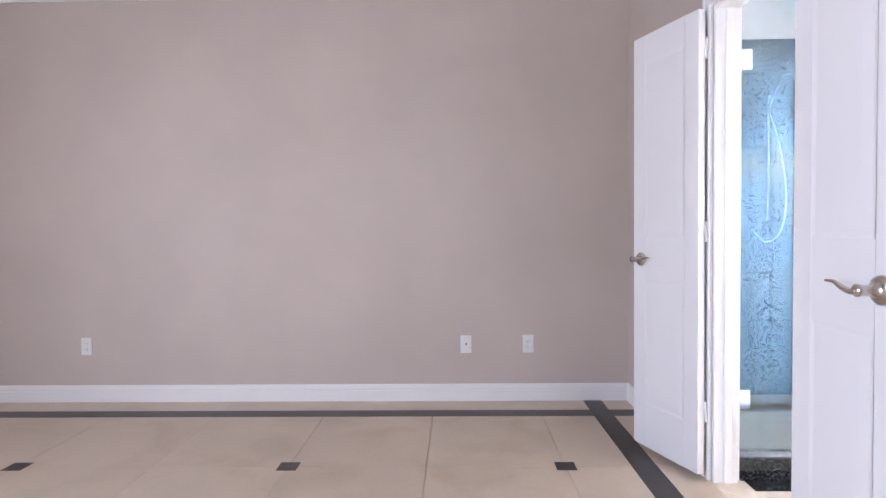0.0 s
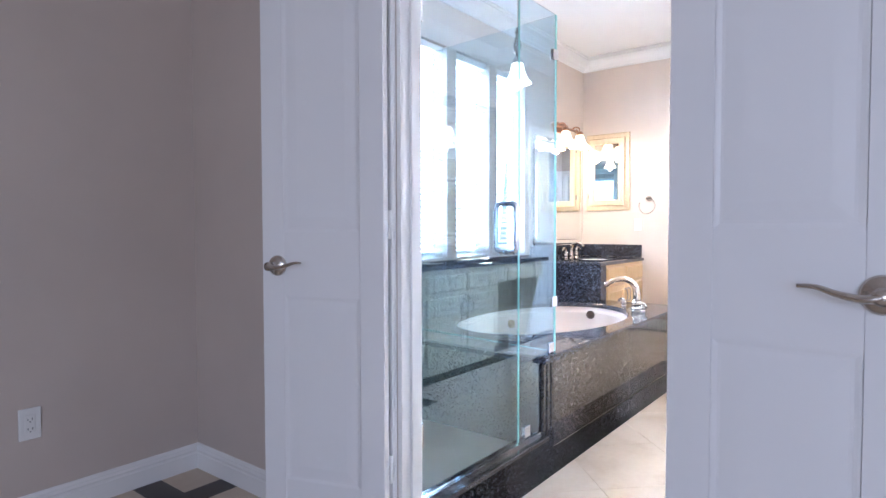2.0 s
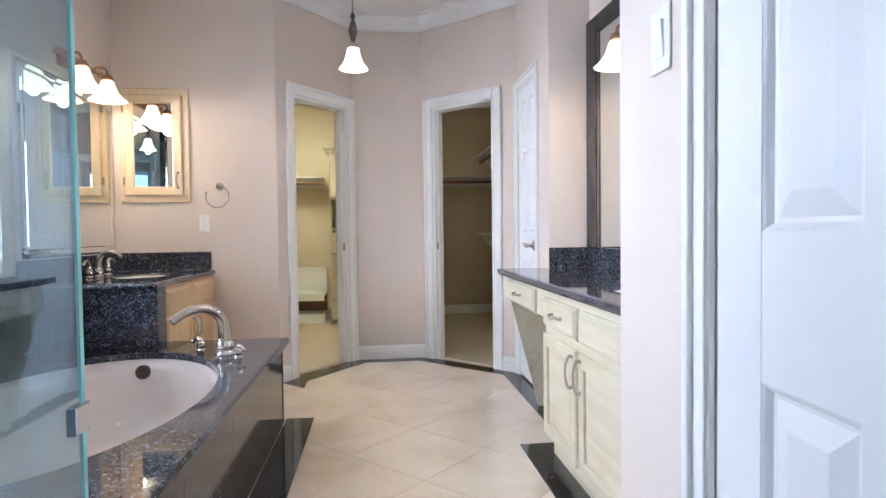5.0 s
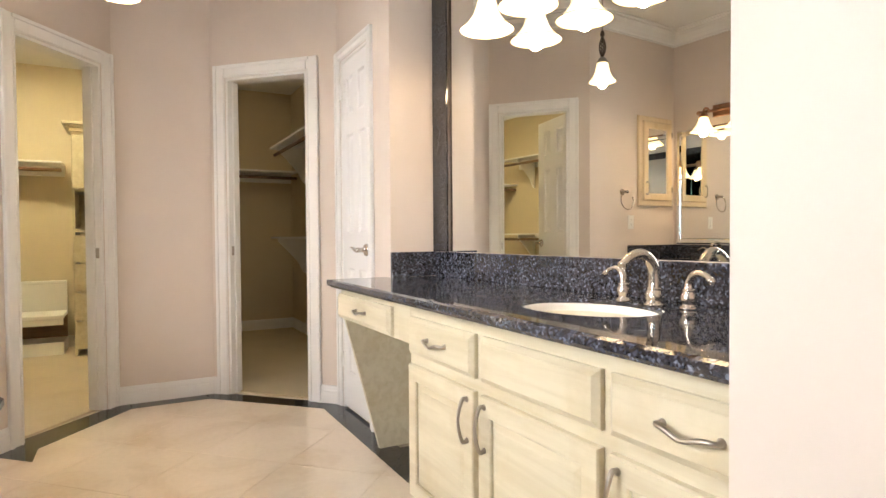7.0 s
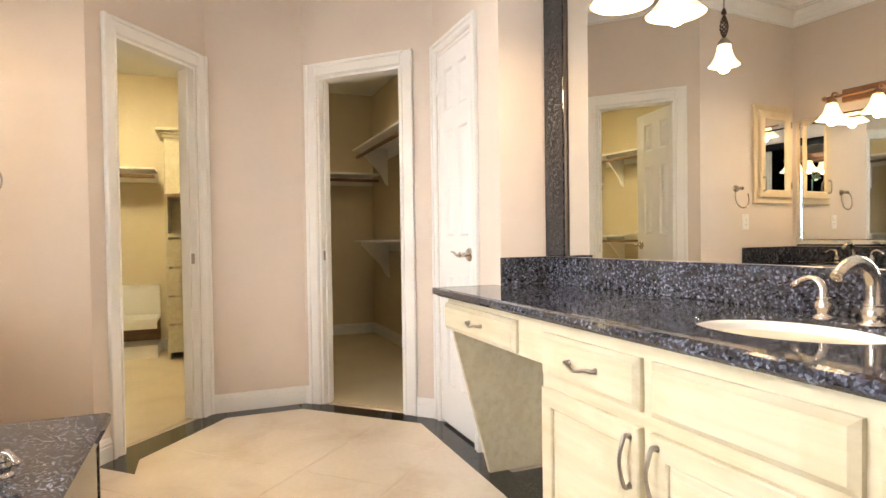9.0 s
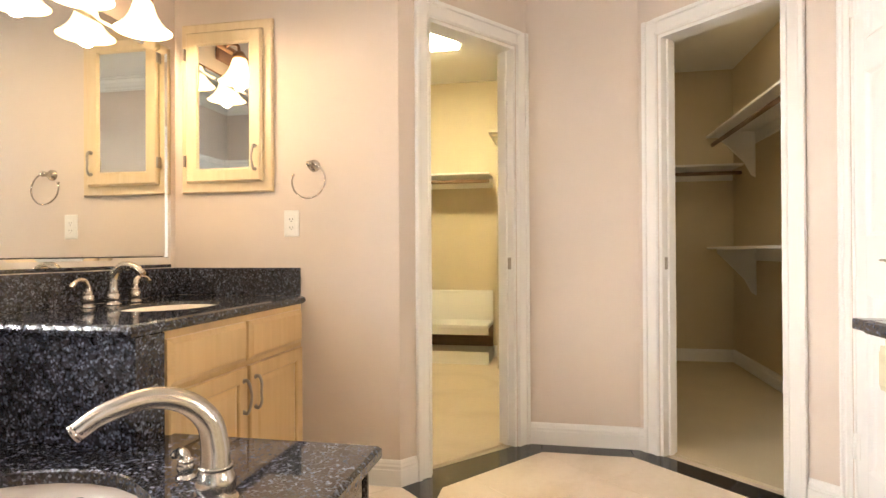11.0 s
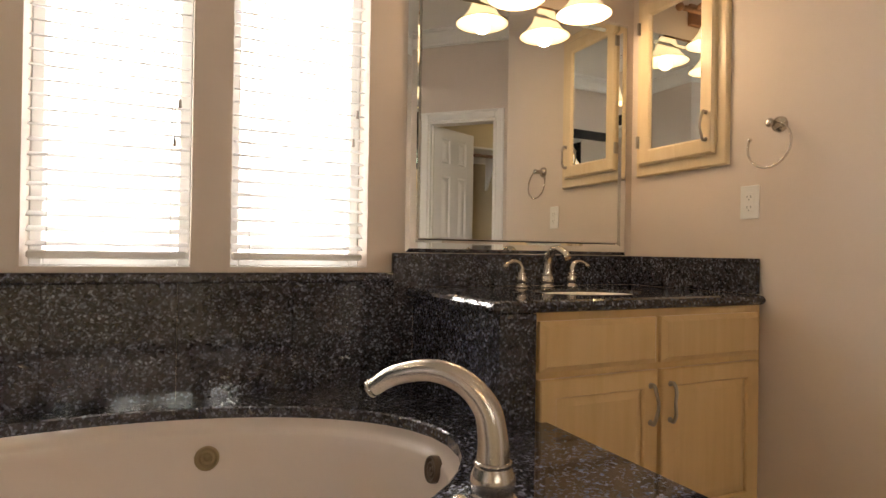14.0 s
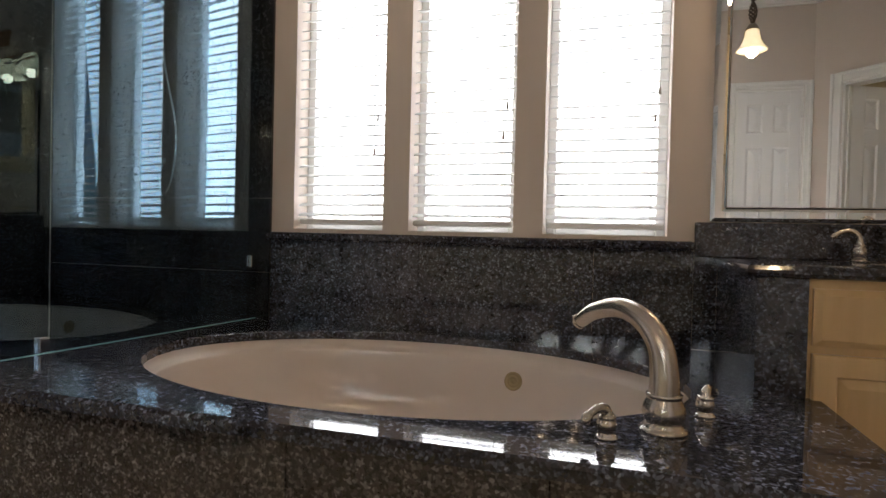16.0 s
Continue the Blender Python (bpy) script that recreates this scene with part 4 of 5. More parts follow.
def sink_faucet(x, y, zt, sg):
    f = thing("sink_faucet", (x, y, zt), "widespread brushed nickel sink faucet behind the basin", "faucet", "vanity faucets")
    part("spout", arc_spout((x, y, zt), (0, sg, 0), 0.145, 0.125, 0.019, 0.0125), NICKEL, f, world=True)
    for d in (-0.115, 0.115):
        part("handle", tap((x + d, y, zt), (d, 0.01 * sg, 0), 0.95), NICKEL, f, world=True)
    return f


# ---- long vanity ----
VZ, VY = 0.819, 1.425
vb = thing("long_vanity", (1.905, SOUTH, 0.0), "cream glazed wooden vanity with drawers, doors and a knee space", "vanity")
FY = 1.355
SB = (2.69, 1.11, 0.215, 0.165)
body = boxed(1.905, 3.322, SOUTH - 0.08, FY, 0.10, VZ - 0.036)
part("carcass", body, CREAM, vb, world=True)
part("toe_kick", boxed(1.905, 3.322, SOUTH - 0.08, FY - 0.035, 0.0, 0.10), CREAM, vb, world=True)
cols = [(2.871, 3.303), (2.367, 2.834), (1.935, 2.338)]
for k, (a, b) in enumerate(cols):
    d = front(vb, "drawer", a, b, 0.609, 0.738, FY + 0.0005, 1, CREAM, False)
    if k != 1:
        c = (a + b) / 2
        part("drawer_pull", bow_pull((c - 0.06, FY + 0.024, 0.676), (c + 0.06, FY + 0.024, 0.676), (0, 0.026, 0), (0, 0, -0.01)), PEWTER, d, "wavy pewter pull", world=True)
    d = front(vb, "cabinet_door", a, b, 0.11, 0.572, FY + 0.0005, 1, CREAM, True)
    hx = a + 0.028 if k == 0 else b - 0.028
    part("door_pull", bow_pull((hx, FY + 0.022, 0.425), (hx, FY + 0.022, 0.545), (0, 0.026, 0), (0.006, 0, 0)), PEWTER, d, "wavy pewter pull", world=True)
kn = front(vb, "drawer", 3.472, 4.085, 0.642, 0.752, FY + 0.0005, 1, CREAM, False)
part("drawer_pull", bow_pull((3.715, FY + 0.024, 0.70), (3.82, FY + 0.024, 0.70), (0, 0.024, 0), (0, 0, -0.008)), PEWTER, kn, "wavy pewter pull", world=True)
part("knee_rail", boxed(3.323, 4.033, FY - 0.30, FY, 0.635, VZ - 0.036), CREAM, vb, world=True)
sp = bmesh.new()
q = [(FY, VZ - 0.036), (0.87, VZ - 0.036), (0.87, 0.0), (1.19, 0.0), (FY, 0.635)]
va = [sp.verts.new((4.034, y, z)) for y, z in q]
vb2 = [sp.verts.new((4.053, y, z)) for y, z in q]
sp.faces.new(va), sp.faces.new(vb2)
for i in range(5):
    sp.faces.new([va[i], va[(i + 1) % 5], vb2[(i + 1) % 5], vb2[i]])
part("end_panel", sp, CREAM, vb, "tapered cream end panel", world=True)
part("end_block", boxed(4.0535, 4.09, 1.118, FY, 0.635, VZ - 0.036, 0.002), CREAM, vb, world=True)
part("back_panel", boxed(3.323, 4.033, SOUTH + 0.015, SOUTH + 0.028, 0.0, VZ - 0.036), CREAM, vb, world=True)
vtop = thing("granite_countertop", (1.86, SOUTH, VZ), "polished dark blue pearl granite countertop on the long vanity", "countertop")
counter(vtop, 1.902, NICHE - 0.003, SOUTH - 0.08, VY, VZ, SB, GRANITE)
# the top's free end, past the niche's side wall
part("countertop_end", boxed(NICHE - 0.0025, 4.115, 1.118, VY - 0.006, VZ - 0.03, VZ - 0.0015, 0.005, 2), GRANITE, vtop, "rounded granite end", world=True)
def askew(bm):
    """Turns what was built square on to the slightly askew vanity wall."""
    bm.transform(Matrix.Translation((NICHE, SOUTH, 0)) @ Matrix.Rotation(math.atan(NICHE_LEAN), 4, "Z") @ Matrix.Translation((-NICHE, -SOUTH, 0)))
    return bm


part("backsplash", askew(boxed(1.905, NICHE - 0.022, SOUTH + 0.001, SOUTH + 0.021, VZ + 0.0005, 0.940, 0.002)), GRANITE, vtop, "granite backsplash", world=True)
part("side_splash", boxed(NICHE - 0.021, NICHE - 0.001, SOUTH + 0.001, 1.118, VZ + 0.0005, 0.940, 0.002), GRANITE, vtop, "granite side splash", world=True)
basin(vtop, SB, VZ)
sink_faucet(2.62, SOUTH + 0.06, VZ, 1)

MT = 2.26
mb = thing("wall_mirror", (1.905, SOUTH, 0.941), "large wall mirror framed in dark granite strips", "mirror")
part("mirror_glass", askew(boxed(1.905, 3.91, SOUTH + 0.002, SOUTH + 0.010, 0.942, MT - 0.095)), MIRROR, mb, "large mirror pane", world=True)
# strips of the countertop's stone; BAND's black stands in for their dark reflections
part("frame_strip", askew(boxed(3.912, NICHE - 0.002, SOUTH + 0.001, SOUTH + 0.024, 0.941, MT, 0.004, 2)), BAND, mb, "granite strip with its dark reflections put into the colour", world=True)
part("frame_strip", askew(boxed(1.905, 3.911, SOUTH + 0.001, SOUTH + 0.024, MT - 0.095, MT, 0.004, 2)), BAND, mb, "granite strip with its dark reflections put into the colour", world=True)
part("inner_bead", askew(boxed(3.898, 3.9115, SOUTH + 0.0105, SOUTH + 0.02, 0.942, MT - 0.0955, 0.003)), BRONZE, mb, "thin dark bead", world=True)

# ---- corner vanity ----
AZ = 0.803
va_ = thing("corner_vanity", (3.94, 3.25, 0.0), "honey maple vanity cabinet with two doors and false drawers", "vanity")
AF = 3.262
part("carcass", boxed(3.918, EAST - 0.002, AF, NORTH - 0.002, 0.09, AZ - 0.036), MAPLE, va_, world=True)
part("toe_kick", boxed(3.935, EAST - 0.002, AF + 0.05, NORTH - 0.002, 0.0, 0.09), MAPLE, va_, world=True)
for a, b, h in ((3.928, 4.352, 4.322), (4.372, 4.805, 4.402)):
    front(va_, "drawer_front", a, b, 0.605, 0.745, AF - 0.0005, -1, MAPLE, False)
    d = front(va_, "cabinet_door", a, b, 0.10, 0.585, AF - 0.0005, -1, MAPLE, True)
    part("door_pull", bow_pull((h, AF - 0.022, 0.43), (h, AF - 0.022, 0.54), (0, -0.026, 0), (0.006 if h < 4.37 else -0.006, 0, 0)), PEWTER, d, "wavy pewter pull", world=True)
atop = thing("granite_countertop", (3.80, 3.25, AZ), "polished dark granite corner vanity top with granite sides", "countertop")
SA = (4.31, 3.52, 0.20, 0.15)
counter(atop, 3.775, EAST - 0.002, 3.240, NORTH - 0.002, AZ, SA, GRANITE)
part("side_panel", boxed(3.802, 3.820, 3.25, NORTH - 0.022, DECK_TOP + 0.0005, AZ - 0.0355), GRANITE, atop, "granite side panel on the deck", world=True)
part("front_strip", boxed(3.8205, 3.917, 3.25, 3.268, DECK_TOP + 0.0005, AZ - 0.0355), GRANITE, atop, "granite front strip", world=True)
part("backsplash", boxed(3.726, EAST - 0.0225, NORTH - 0.0225, NORTH - 0.001, AZ + 0.0005, 0.925, 0.002), GRANITE, atop, "granite backsplash", world=True)
part("side_splash", boxed(EAST - 0.0222, EAST - 0.001, 3.262, NORTH - 0.001, AZ + 0.0005, 0.925, 0.002), GRANITE, atop, "granite side splash", world=True)
part("splash_end", boxed(3.726, 3.784, NORTH - 0.0224, NORTH - 0.001, DECK_TOP + 0.001, AZ), GRANITE, atop, "granite strip below the splash", world=True)
part("splash_end", boxed(3.7845, 3.8015, NORTH - 0.0224, NORTH - 0.001, DECK_TOP + 0.001, AZ - 0.0365), GRANITE, atop, "granite strip below the splash", world=True)
basin(atop, SA, AZ)
sink_faucet(4.31, NORTH - 0.12, AZ, -1)

ma = thing("wall_mirror", (3.78, NORTH, 0.917), "square silver wall mirror with angled glass borders over the sink", "mirror")
X0, X1, Z0, Z1 = 3.775, 4.80, 0.928, 1.925
part("mirror_glass", boxed(X0 + 0.052, X1 - 0.052, NORTH - 0.010, NORTH - 0.002, Z0 + 0.052, Z1 - 0.052), MIRROR, ma, "square mirror pane", world=True)


def bevel_strip(ax, ay, bx, by):
    """A mirror strip, thicker along its middle, mitred at both ends."""
    bm = bmesh.new()
    cx, cz = (X0 + X1) / 2, (Z0 + Z1) / 2
    rows = []
    for f, d in ((0.0, 0.004), (0.014, 0.012), (0.036, 0.012), (0.05, 0.004)):
        rows.append([bm.verts.new((x + (f if x < cx else -f), NORTH - d, z + (f if z < cz else -f))) for x, z in ((ax, ay), (bx, by))])
    rows.append([bm.verts.new((v.co.x, NORTH - 0.001, v.co.z)) for v in rows[-1]])
    rows.append([bm.verts.new((v.co.x, NORTH - 0.001, v.co.z)) for v in rows[0]])
    for i in range(6):
        a, b = rows[i], rows[(i + 1) % 6]
        bm.faces.new([a[0], a[1], b[1], b[0]])
    bm.faces.new([r[0] for r in rows]), bm.faces.new([r[1] for r in rows])
    return bm


for s in ((X0, Z0, X1, Z0), (X0, Z1, X1, Z1), (X0, Z0, X0, Z1), (X1, Z0, X1, Z1)):
    part("bevel_strip", bevel_strip(*s), MIRROR, ma, "bevelled mirror strip", world=True)

# ---- medicine cabinet ----
mc = thing("medicine_cabinet", (EAST, 3.62, 1.25), "maple medicine cabinet with a mirrored door on the wall", "cabinet")
YA, YB, ZA, ZB = 3.386, 3.832, 1.262, 2.028
part("frame", ring(bmesh.new(), YA, YB, ZA, ZB, 0.055, EAST - 0.001, EAST - 0.022, "x", 0.006), PALE_MAPLE, mc, world=True)
ya, yb, za, zb = YA + 0.04, YB - 0.035, ZA + 0.045, ZB - 0.045
s = 0.062
dr = ring(bmesh.new(), ya, yb, za, zb, s, EAST - 0.0225, EAST - 0.045, "x", 0.008)
door = part("door", dr, PALE_MAPLE, mc, "maple frame door", world=True)
part("mirror_pane", boxed(EAST - 0.034, EAST - 0.028, ya + s, yb - s, za + s, zb - s), MIRROR, door, "mirror pane", world=True)
part("door_pull", bow_pull((EAST - 0.047, ya + 0.028, 1.36), (EAST - 0.047, ya + 0.028, 1.46), (-0.026, 0, 0), (0, 0.004, 0)), PEWTER, door, "wavy pewter pull", world=True)
for z in (1.38, 1.86):
    part("hinge", boxed(EAST - 0.05, EAST - 0.0225, yb + 0.0005, yb + 0.010, z, z + 0.05, 0.002), PEWTER, mc, "small pewter hinge", world=True)

# ---- small wall things ----


def plate(name, at, turn, label, category, kind):
    """A wall plate whose face looks along its own +y."""
    p = thing(name, (0, 0, 0), label, category)
    part("cover", boxed(-0.036, 0.036, 0.0005, 0.006, -0.058, 0.058, 0.003, 2), PLASTIC, p)
    if kind == "rocker":
        bm = bmesh.new()
        v = [bm.verts.new(c) for c in ((-0.016, 0.006, -0.033), (0.016, 0.006, -0.033), (0.016, 0.006, 0.033), (-0.016, 0.006, 0.033), (-0.016, 0.0075, -0.033), (0.016, 0.0075, -0.033), (0.016, 0.012, 0.033), (-0.016, 0.012, 0.033))]
        for f in ((0, 1, 2, 3), (4, 5, 6, 7), (0, 1, 5, 4), (2, 3, 7, 6), (1, 2, 6, 5), (0, 3, 7, 4)):
            bm.faces.new([v[i] for i in f])
        part("rocker", bm, PLASTIC, p)
    elif kind == "outlet":
        part("receptacle", boxed(-0.017, 0.017, 0.006, 0.008, -0.034, 0.034, 0.001), PLASTIC, p)
        for z in (-0.018, 0.018):
            bm = boxed(-0.008, -0.006, 0.0081, 0.0086, z - 0.004, z + 0.005)
            box(bm, 0.006, 0.008, 0.0081, 0.0086, z - 0.004, z + 0.004)
            box(bm, -0.002, 0.002, 0.0081, 0.0086, z - 0.011, z - 0.008)
            part("slots", bm, DARK, p, "dark slots")
    else:
        part("jack", lathe(bmesh.new(), [(0, 0), (0.006, 0), (0.006, 0.006), (0, 0.007)], m=Matrix.Translation((0, 0.006, 0)) @ Matrix.Rotation(-math.pi / 2, 4, "X"), steps=10), BRONZE, p, "small threaded jack")
    p.matrix_basis = pose(*at, 0, 0, turn)
    return p


plate("cable_outlet", (-0.474, 3.83, 0.37), 180, "white cable jack plate low on the bedroom wall", "wall plate", "jack")
plate("power_outlet", (-0.07, 3.83, 0.37), 180, "white power outlet plate low on the bedroom wall", "outlet", "outlet")
plate("power_outlet", (-2.985, 3.83, 0.37), 180, "white power outlet plate low on the bedroom wall", "outlet", "outlet")
plate("power_outlet", (EAST, 3.303, 1.12), 90, "white power outlet plate beside the corner vanity", "outlet", "outlet")
plate("light_switch", (1.715, 1.61, 1.385), 0, "white rocker light switch plate by the door frame", "switch", "rocker")

tr = thing("towel_ring", (EAST, 3.20, 1.38), "brushed nickel towel ring on the wall", "towel ring")
m = Matrix.Translation((EAST, 3.197, 1.37)) @ Matrix.Rotation(-math.pi / 2, 4, "Y")
part("post", lathe(bmesh.new(), [(0, 0.0005), (0.027, 0.0005), (0.026, 0.008), (0.015, 0.013), (0.011, 0.02), (0.012, 0.05), (0.015, 0.055), (0.01, 0.062), (0, 0.063)], m=m), NICKEL, tr, world=True)
arc = [radians(10 + 8 * i) for i in range(36)]
ring_bm = sweep(bmesh.new(), [(EAST - 0.05 + 0.008 * math.cos(a), 3.202 - 0.076 * math.sin(a), 1.300 + 0.076 * math.cos(a)) for a in arc], 0.0038, 8)
lathe(ring_bm, [(0, -0.007), (0.005, -0.005), (0.007, 0), (0.005, 0.005), (0, 0.007)], (EAST - 0.05 + 0.008 * math.cos(arc[-1]), 3.202 - 0.076 * math.sin(arc[-1]), 1.300 + 0.076 * math.cos(arc[-1])), 12)
part("ring", ring_bm, NICKEL, tr, "open ring ending in a small ball", world=True)

# ---- lamps ----
BELL = [(0.030, 0.125), (0.036, 0.115), (0.040, 0.09), (0.047, 0.06), (0.060, 0.03), (0.078, 0.008), (0.084, 0.0), (0.081, 0.0), (0.075, 0.010), (0.057, 0.032), (0.044, 0.062), (0.037, 0.092), (0.033, 0.114), (0.028, 0.122)]


def vanity_light(name, xs, wall_y, sg, z, label, watts=13):
    v = thing(name, (sum(xs) / len(xs), wall_y, z), label, "wall lamp")
    a, b = min(xs) - 0.10, max(xs) + 0.10
    yb = wall_y + sg * 0.055
    part("back_plate", boxed((a + b) / 2 - 0.15, (a + b) / 2 + 0.15, *sorted((wall_y + sg * 0.001, wall_y + sg * 0.022)), z + 0.13, z + 0.23, 0.006, 2), COPPER, v, world=True)
    bar = sweep(bmesh.new(), [(a, yb, z + 0.18), (b, yb, z + 0.18)], 0.012, 10)
    for x in (a, b):
        lathe(bar, [(0, -0.02), (0.012, -0.016), (0.02, 0), (0.012, 0.016), (0, 0.02)], m=Matrix.Translation((x, yb, z + 0.18)) @ Matrix.Rotation(math.pi / 2, 4, "Y"), steps=12)
    part("bar", bar, COPPER, v, "antique copper bar", world=True)
    for x in xs:
        ys = wall_y + sg * 0.14
        arm = sweep(bmesh.new(), curve_points([(x, yb, z + 0.18), (x, yb + sg * 0.03, z + 0.20), (x, ys - sg * 0.01, z + 0.19), (x, ys, z + 0.15)], 5), 0.008, 8)
        lathe(arm, [(0, 0.155), (0.022, 0.155), (0.034, 0.135), (0.036, 0.122), (0, 0.122)], (x, ys, z), 16)
        part("arm", arm, COPPER, v, "antique copper arm", world=True)
        part("shade", lathe(bmesh.new(), [(r * (1.0 + 0.27 * (1 - h / 0.125)), h * 0.95) for r, h in BELL], (x, ys, z), 28), SHADE, v, "lit frosted glass bell shade", world=True)
        part("rim", sweep(bmesh.new(), [(x + 0.1067 * math.cos(a), ys + 0.1067 * math.sin(a), z) for a in [2 * math.pi * i / 36 for i in range(36)]], 0.0016, 6, True), BRONZE, v, "thin brown shade rim", world=True)
        part("bulb", lathe(bmesh.new(), [(0, 0.02), (0.018, 0.028), (0.026, 0.05), (0.022, 0.075), (0.012, 0.10), (0.012, 0.12), (0, 0.12)], (x, ys, z), 14), BULB, v, "glowing bulb", world=True)
        bulb("vanity_bulb", (x, ys, z - 0.012), watts, WARM, 0.03)
    return v


vanity_light("vanity_light", [4.144, 4.45], NORTH, -1, 1.86, "antique copper vanity light with lit bell shades over the mirror")
vanity_light("vanity_light", [2.87, 3.14, 3.41], SOUTH - 0.03, 1, 1.83, "antique copper vanity light with lit bell shades over the mirror", 7)


def pendant(at, z, label):
    p = thing("pendant_lamp", (at[0], at[1], z), label, "pendant lamp", "pendant lamps")
    part("canopy", lathe(bmesh.new(), [(0, HC - z - 0.045), (0.02, HC - z - 0.045), (0.03, HC - z - 0.03), (0.062, HC - z - 0.012), (0.065, HC - z - 0.001), (0, HC - z - 0.001)], steps=24), PEWTER, p, "bronze ceiling canopy")
    part("stem", sweep(bmesh.new(), [(0, 0, 0.32), (0, 0, HC - z - 0.04)], 0.005, 8), PEWTER, p, "thin stem")
    tw = bmesh.new()
    for k in range(5):
        sweep(tw, [(0.021 * math.sin(math.pi * i / 20) * math.cos(2 * math.pi * (i / 20 * 1.2 + k / 5)), 0.021 * math.sin(math.pi * i / 20) * math.sin(2 * math.pi * (i / 20 * 1.2 + k / 5)), 0.155 + 0.14 * i / 20) for i in range(21)], 0.0048, 6)
    lathe(tw, [(0, 0.295), (0.012, 0.295), (0.016, 0.305), (0.008, 0.33), (0, 0.335)], steps=12)
    part("twisted_basket", tw, BRONZE, p, "twisted iron basket")
    part("holder", lathe(bmesh.new(), [(0, 0.158), (0.018, 0.158), (0.034, 0.135), (0.036, 0.12), (0, 0.12)], steps=16), PEWTER, p)
    part("shade", lathe(bmesh.new(), [(r * 1.02, z0) for r, z0 in BELL], steps=28), SHADE, p, "lit frosted glass bell shade")
    part("bulb", lathe(bmesh.new(), [(0, 0.02), (0.018, 0.028), (0.026, 0.05), (0.022, 0.075), (0.012, 0.10), (0.012, 0.12), (0, 0.12)], steps=14), BULB, p, "glowing bulb")
    bulb("pendant_bulb", (at[0], at[1], z - 0.012), 6, WARM, 0.03)
    return p


pendant((4.20, 2.254), 2.01, "bronze pendant lamp with a lit white bell shade")
pendant((2.28, 3.16), 1.96, "bronze pendant lamp with a lit white bell shade over the tub")

# ---- closets ----
cl = thing("ceiling_light", (6.65, 3.09, 2.6), "lit square acrylic closet ceiling light", "ceiling light")
part("frame", boxed(6.43, 6.87, 2.87, 3.31, 2.57, 2.599, 0.004), TRIM, cl, world=True)
part("diffuser", boxed(6.45, 6.85, 2.89, 3.29, 2.545, 2.5695, 0.008), PANEL_LIGHT, cl, "glowing diffuser", world=True)


# added fill light, out of view, that brightens the second closet
cl = thing("ceiling_light", (6.3, 1.25, 2.6), "added unseen fill panel on the second closet's ceiling", "ceiling light")
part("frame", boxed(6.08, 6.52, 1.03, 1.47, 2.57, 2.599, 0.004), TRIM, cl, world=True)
part("diffuser", boxed(6.10, 6.50, 1.05, 1.45, 2.545, 2.5695, 0.008), CLOSET_B_FILL, cl, "glowing diffuser", world=True)


def closet_shelf(p0, p1, z, depth, label, rod=True, plates=True):
    """A shelf with a hanging rod along a wall that has the room on its left."""
    m, ln = along(p0, p1)
    s = thing("closet_shelf", (0, 0, 0), label, "shelf", "closet shelves")
    for nm, args, mat in (("board", (0, ln, 0.001, depth, z, z + 0.019), TRIM), ("cleat", (0, ln, 0.001, 0.019, z - 0.09, z - 0.0005), TRIM)):
        bm = boxed(*args, 0.002)
        bm.transform(m)
        part(nm, bm, mat, s)
    if rod:
        bm = sweep(bmesh.new(), [(0.002, depth - 0.05, z - 0.055), (ln - 0.002, depth - 0.05, z - 0.055)], 0.016, 12)
        bm.transform(m)
        part("rod", bm, ROD_WOOD_SHADE, s, "dark wooden hanging rod")
    if plates:
        for x in (0.3, ln - 0.25):
            bm = bmesh.new()
            q = [(0.02, z - 0.09), (0.02, z - 0.36), (0.05, z - 0.34), (0.10, z - 0.24), (depth - 0.05, z - 0.06), (depth - 0.02, z - 0.03), (depth - 0.02, z - 0.0005), (0.02, z - 0.0005)]
            a = [bm.verts.new((x, y, h)) for y, h in q]
            b = [bm.verts.new((x + 0.02, y, h)) for y, h in q]
            bm.faces.new(a), bm.faces.new(b)
            for i in range(len(q)):
                bm.faces.new([a[i], a[(i + 1) % len(q)], b[(i + 1) % len(q)], b[i]])
            bm.transform(m)
            part("bracket", bm, TRIM, s, "white shelf bracket")
    return s


closet_shelf((7.9, 2.75), (7.9, 4.39), 1.68, 0.32, "white closet shelf with a dark hanging rod", plates=False)
closet_shelf((7.55, 4.4), (5.2, 4.4), 1.98, 0.32, "white closet shelf with a dark hanging rod")
closet_shelf((7.55, 4.4), (5.2, 4.4), 1.02, 0.32, "white closet shelf with a dark hanging rod")
bench = thing("closet_bench", (7.7, 3.4, 0.0), "cream closet bench ledge with a moulded back panel", "bench")
part("seat", boxed(7.45, 7.885, 2.75, 4.39, 0.315, 0.352, 0.006, 2), TRIM, bench, world=True)
part("back_panel", boxed(7.86, 7.884, 2.75, 4.39, 0.3525, 0.60), TRIM, bench, world=True)
part("cap", boxed(7.845, 7.884, 2.75, 4.39, 0.6005, 0.63, 0.006, 2), TRIM, bench, world=True)
part("apron", boxed(7.46, 7.48, 2.75, 4.39, 0.265, 0.3145), TRIM, bench, world=True)
part("plinth", boxed(7.50, 7.88, 2.75, 4.39, 0.0, 0.11), TRIM, bench, world=True)
# shade under the seat, put in as a dark board
part("seat_shade", boxed(7.84, 7.88, 2.75, 4.39, 0.1105, 0.3145), ROD_WOOD_SHADE, bench, "dark board standing in for the shade below the seat", world=True)

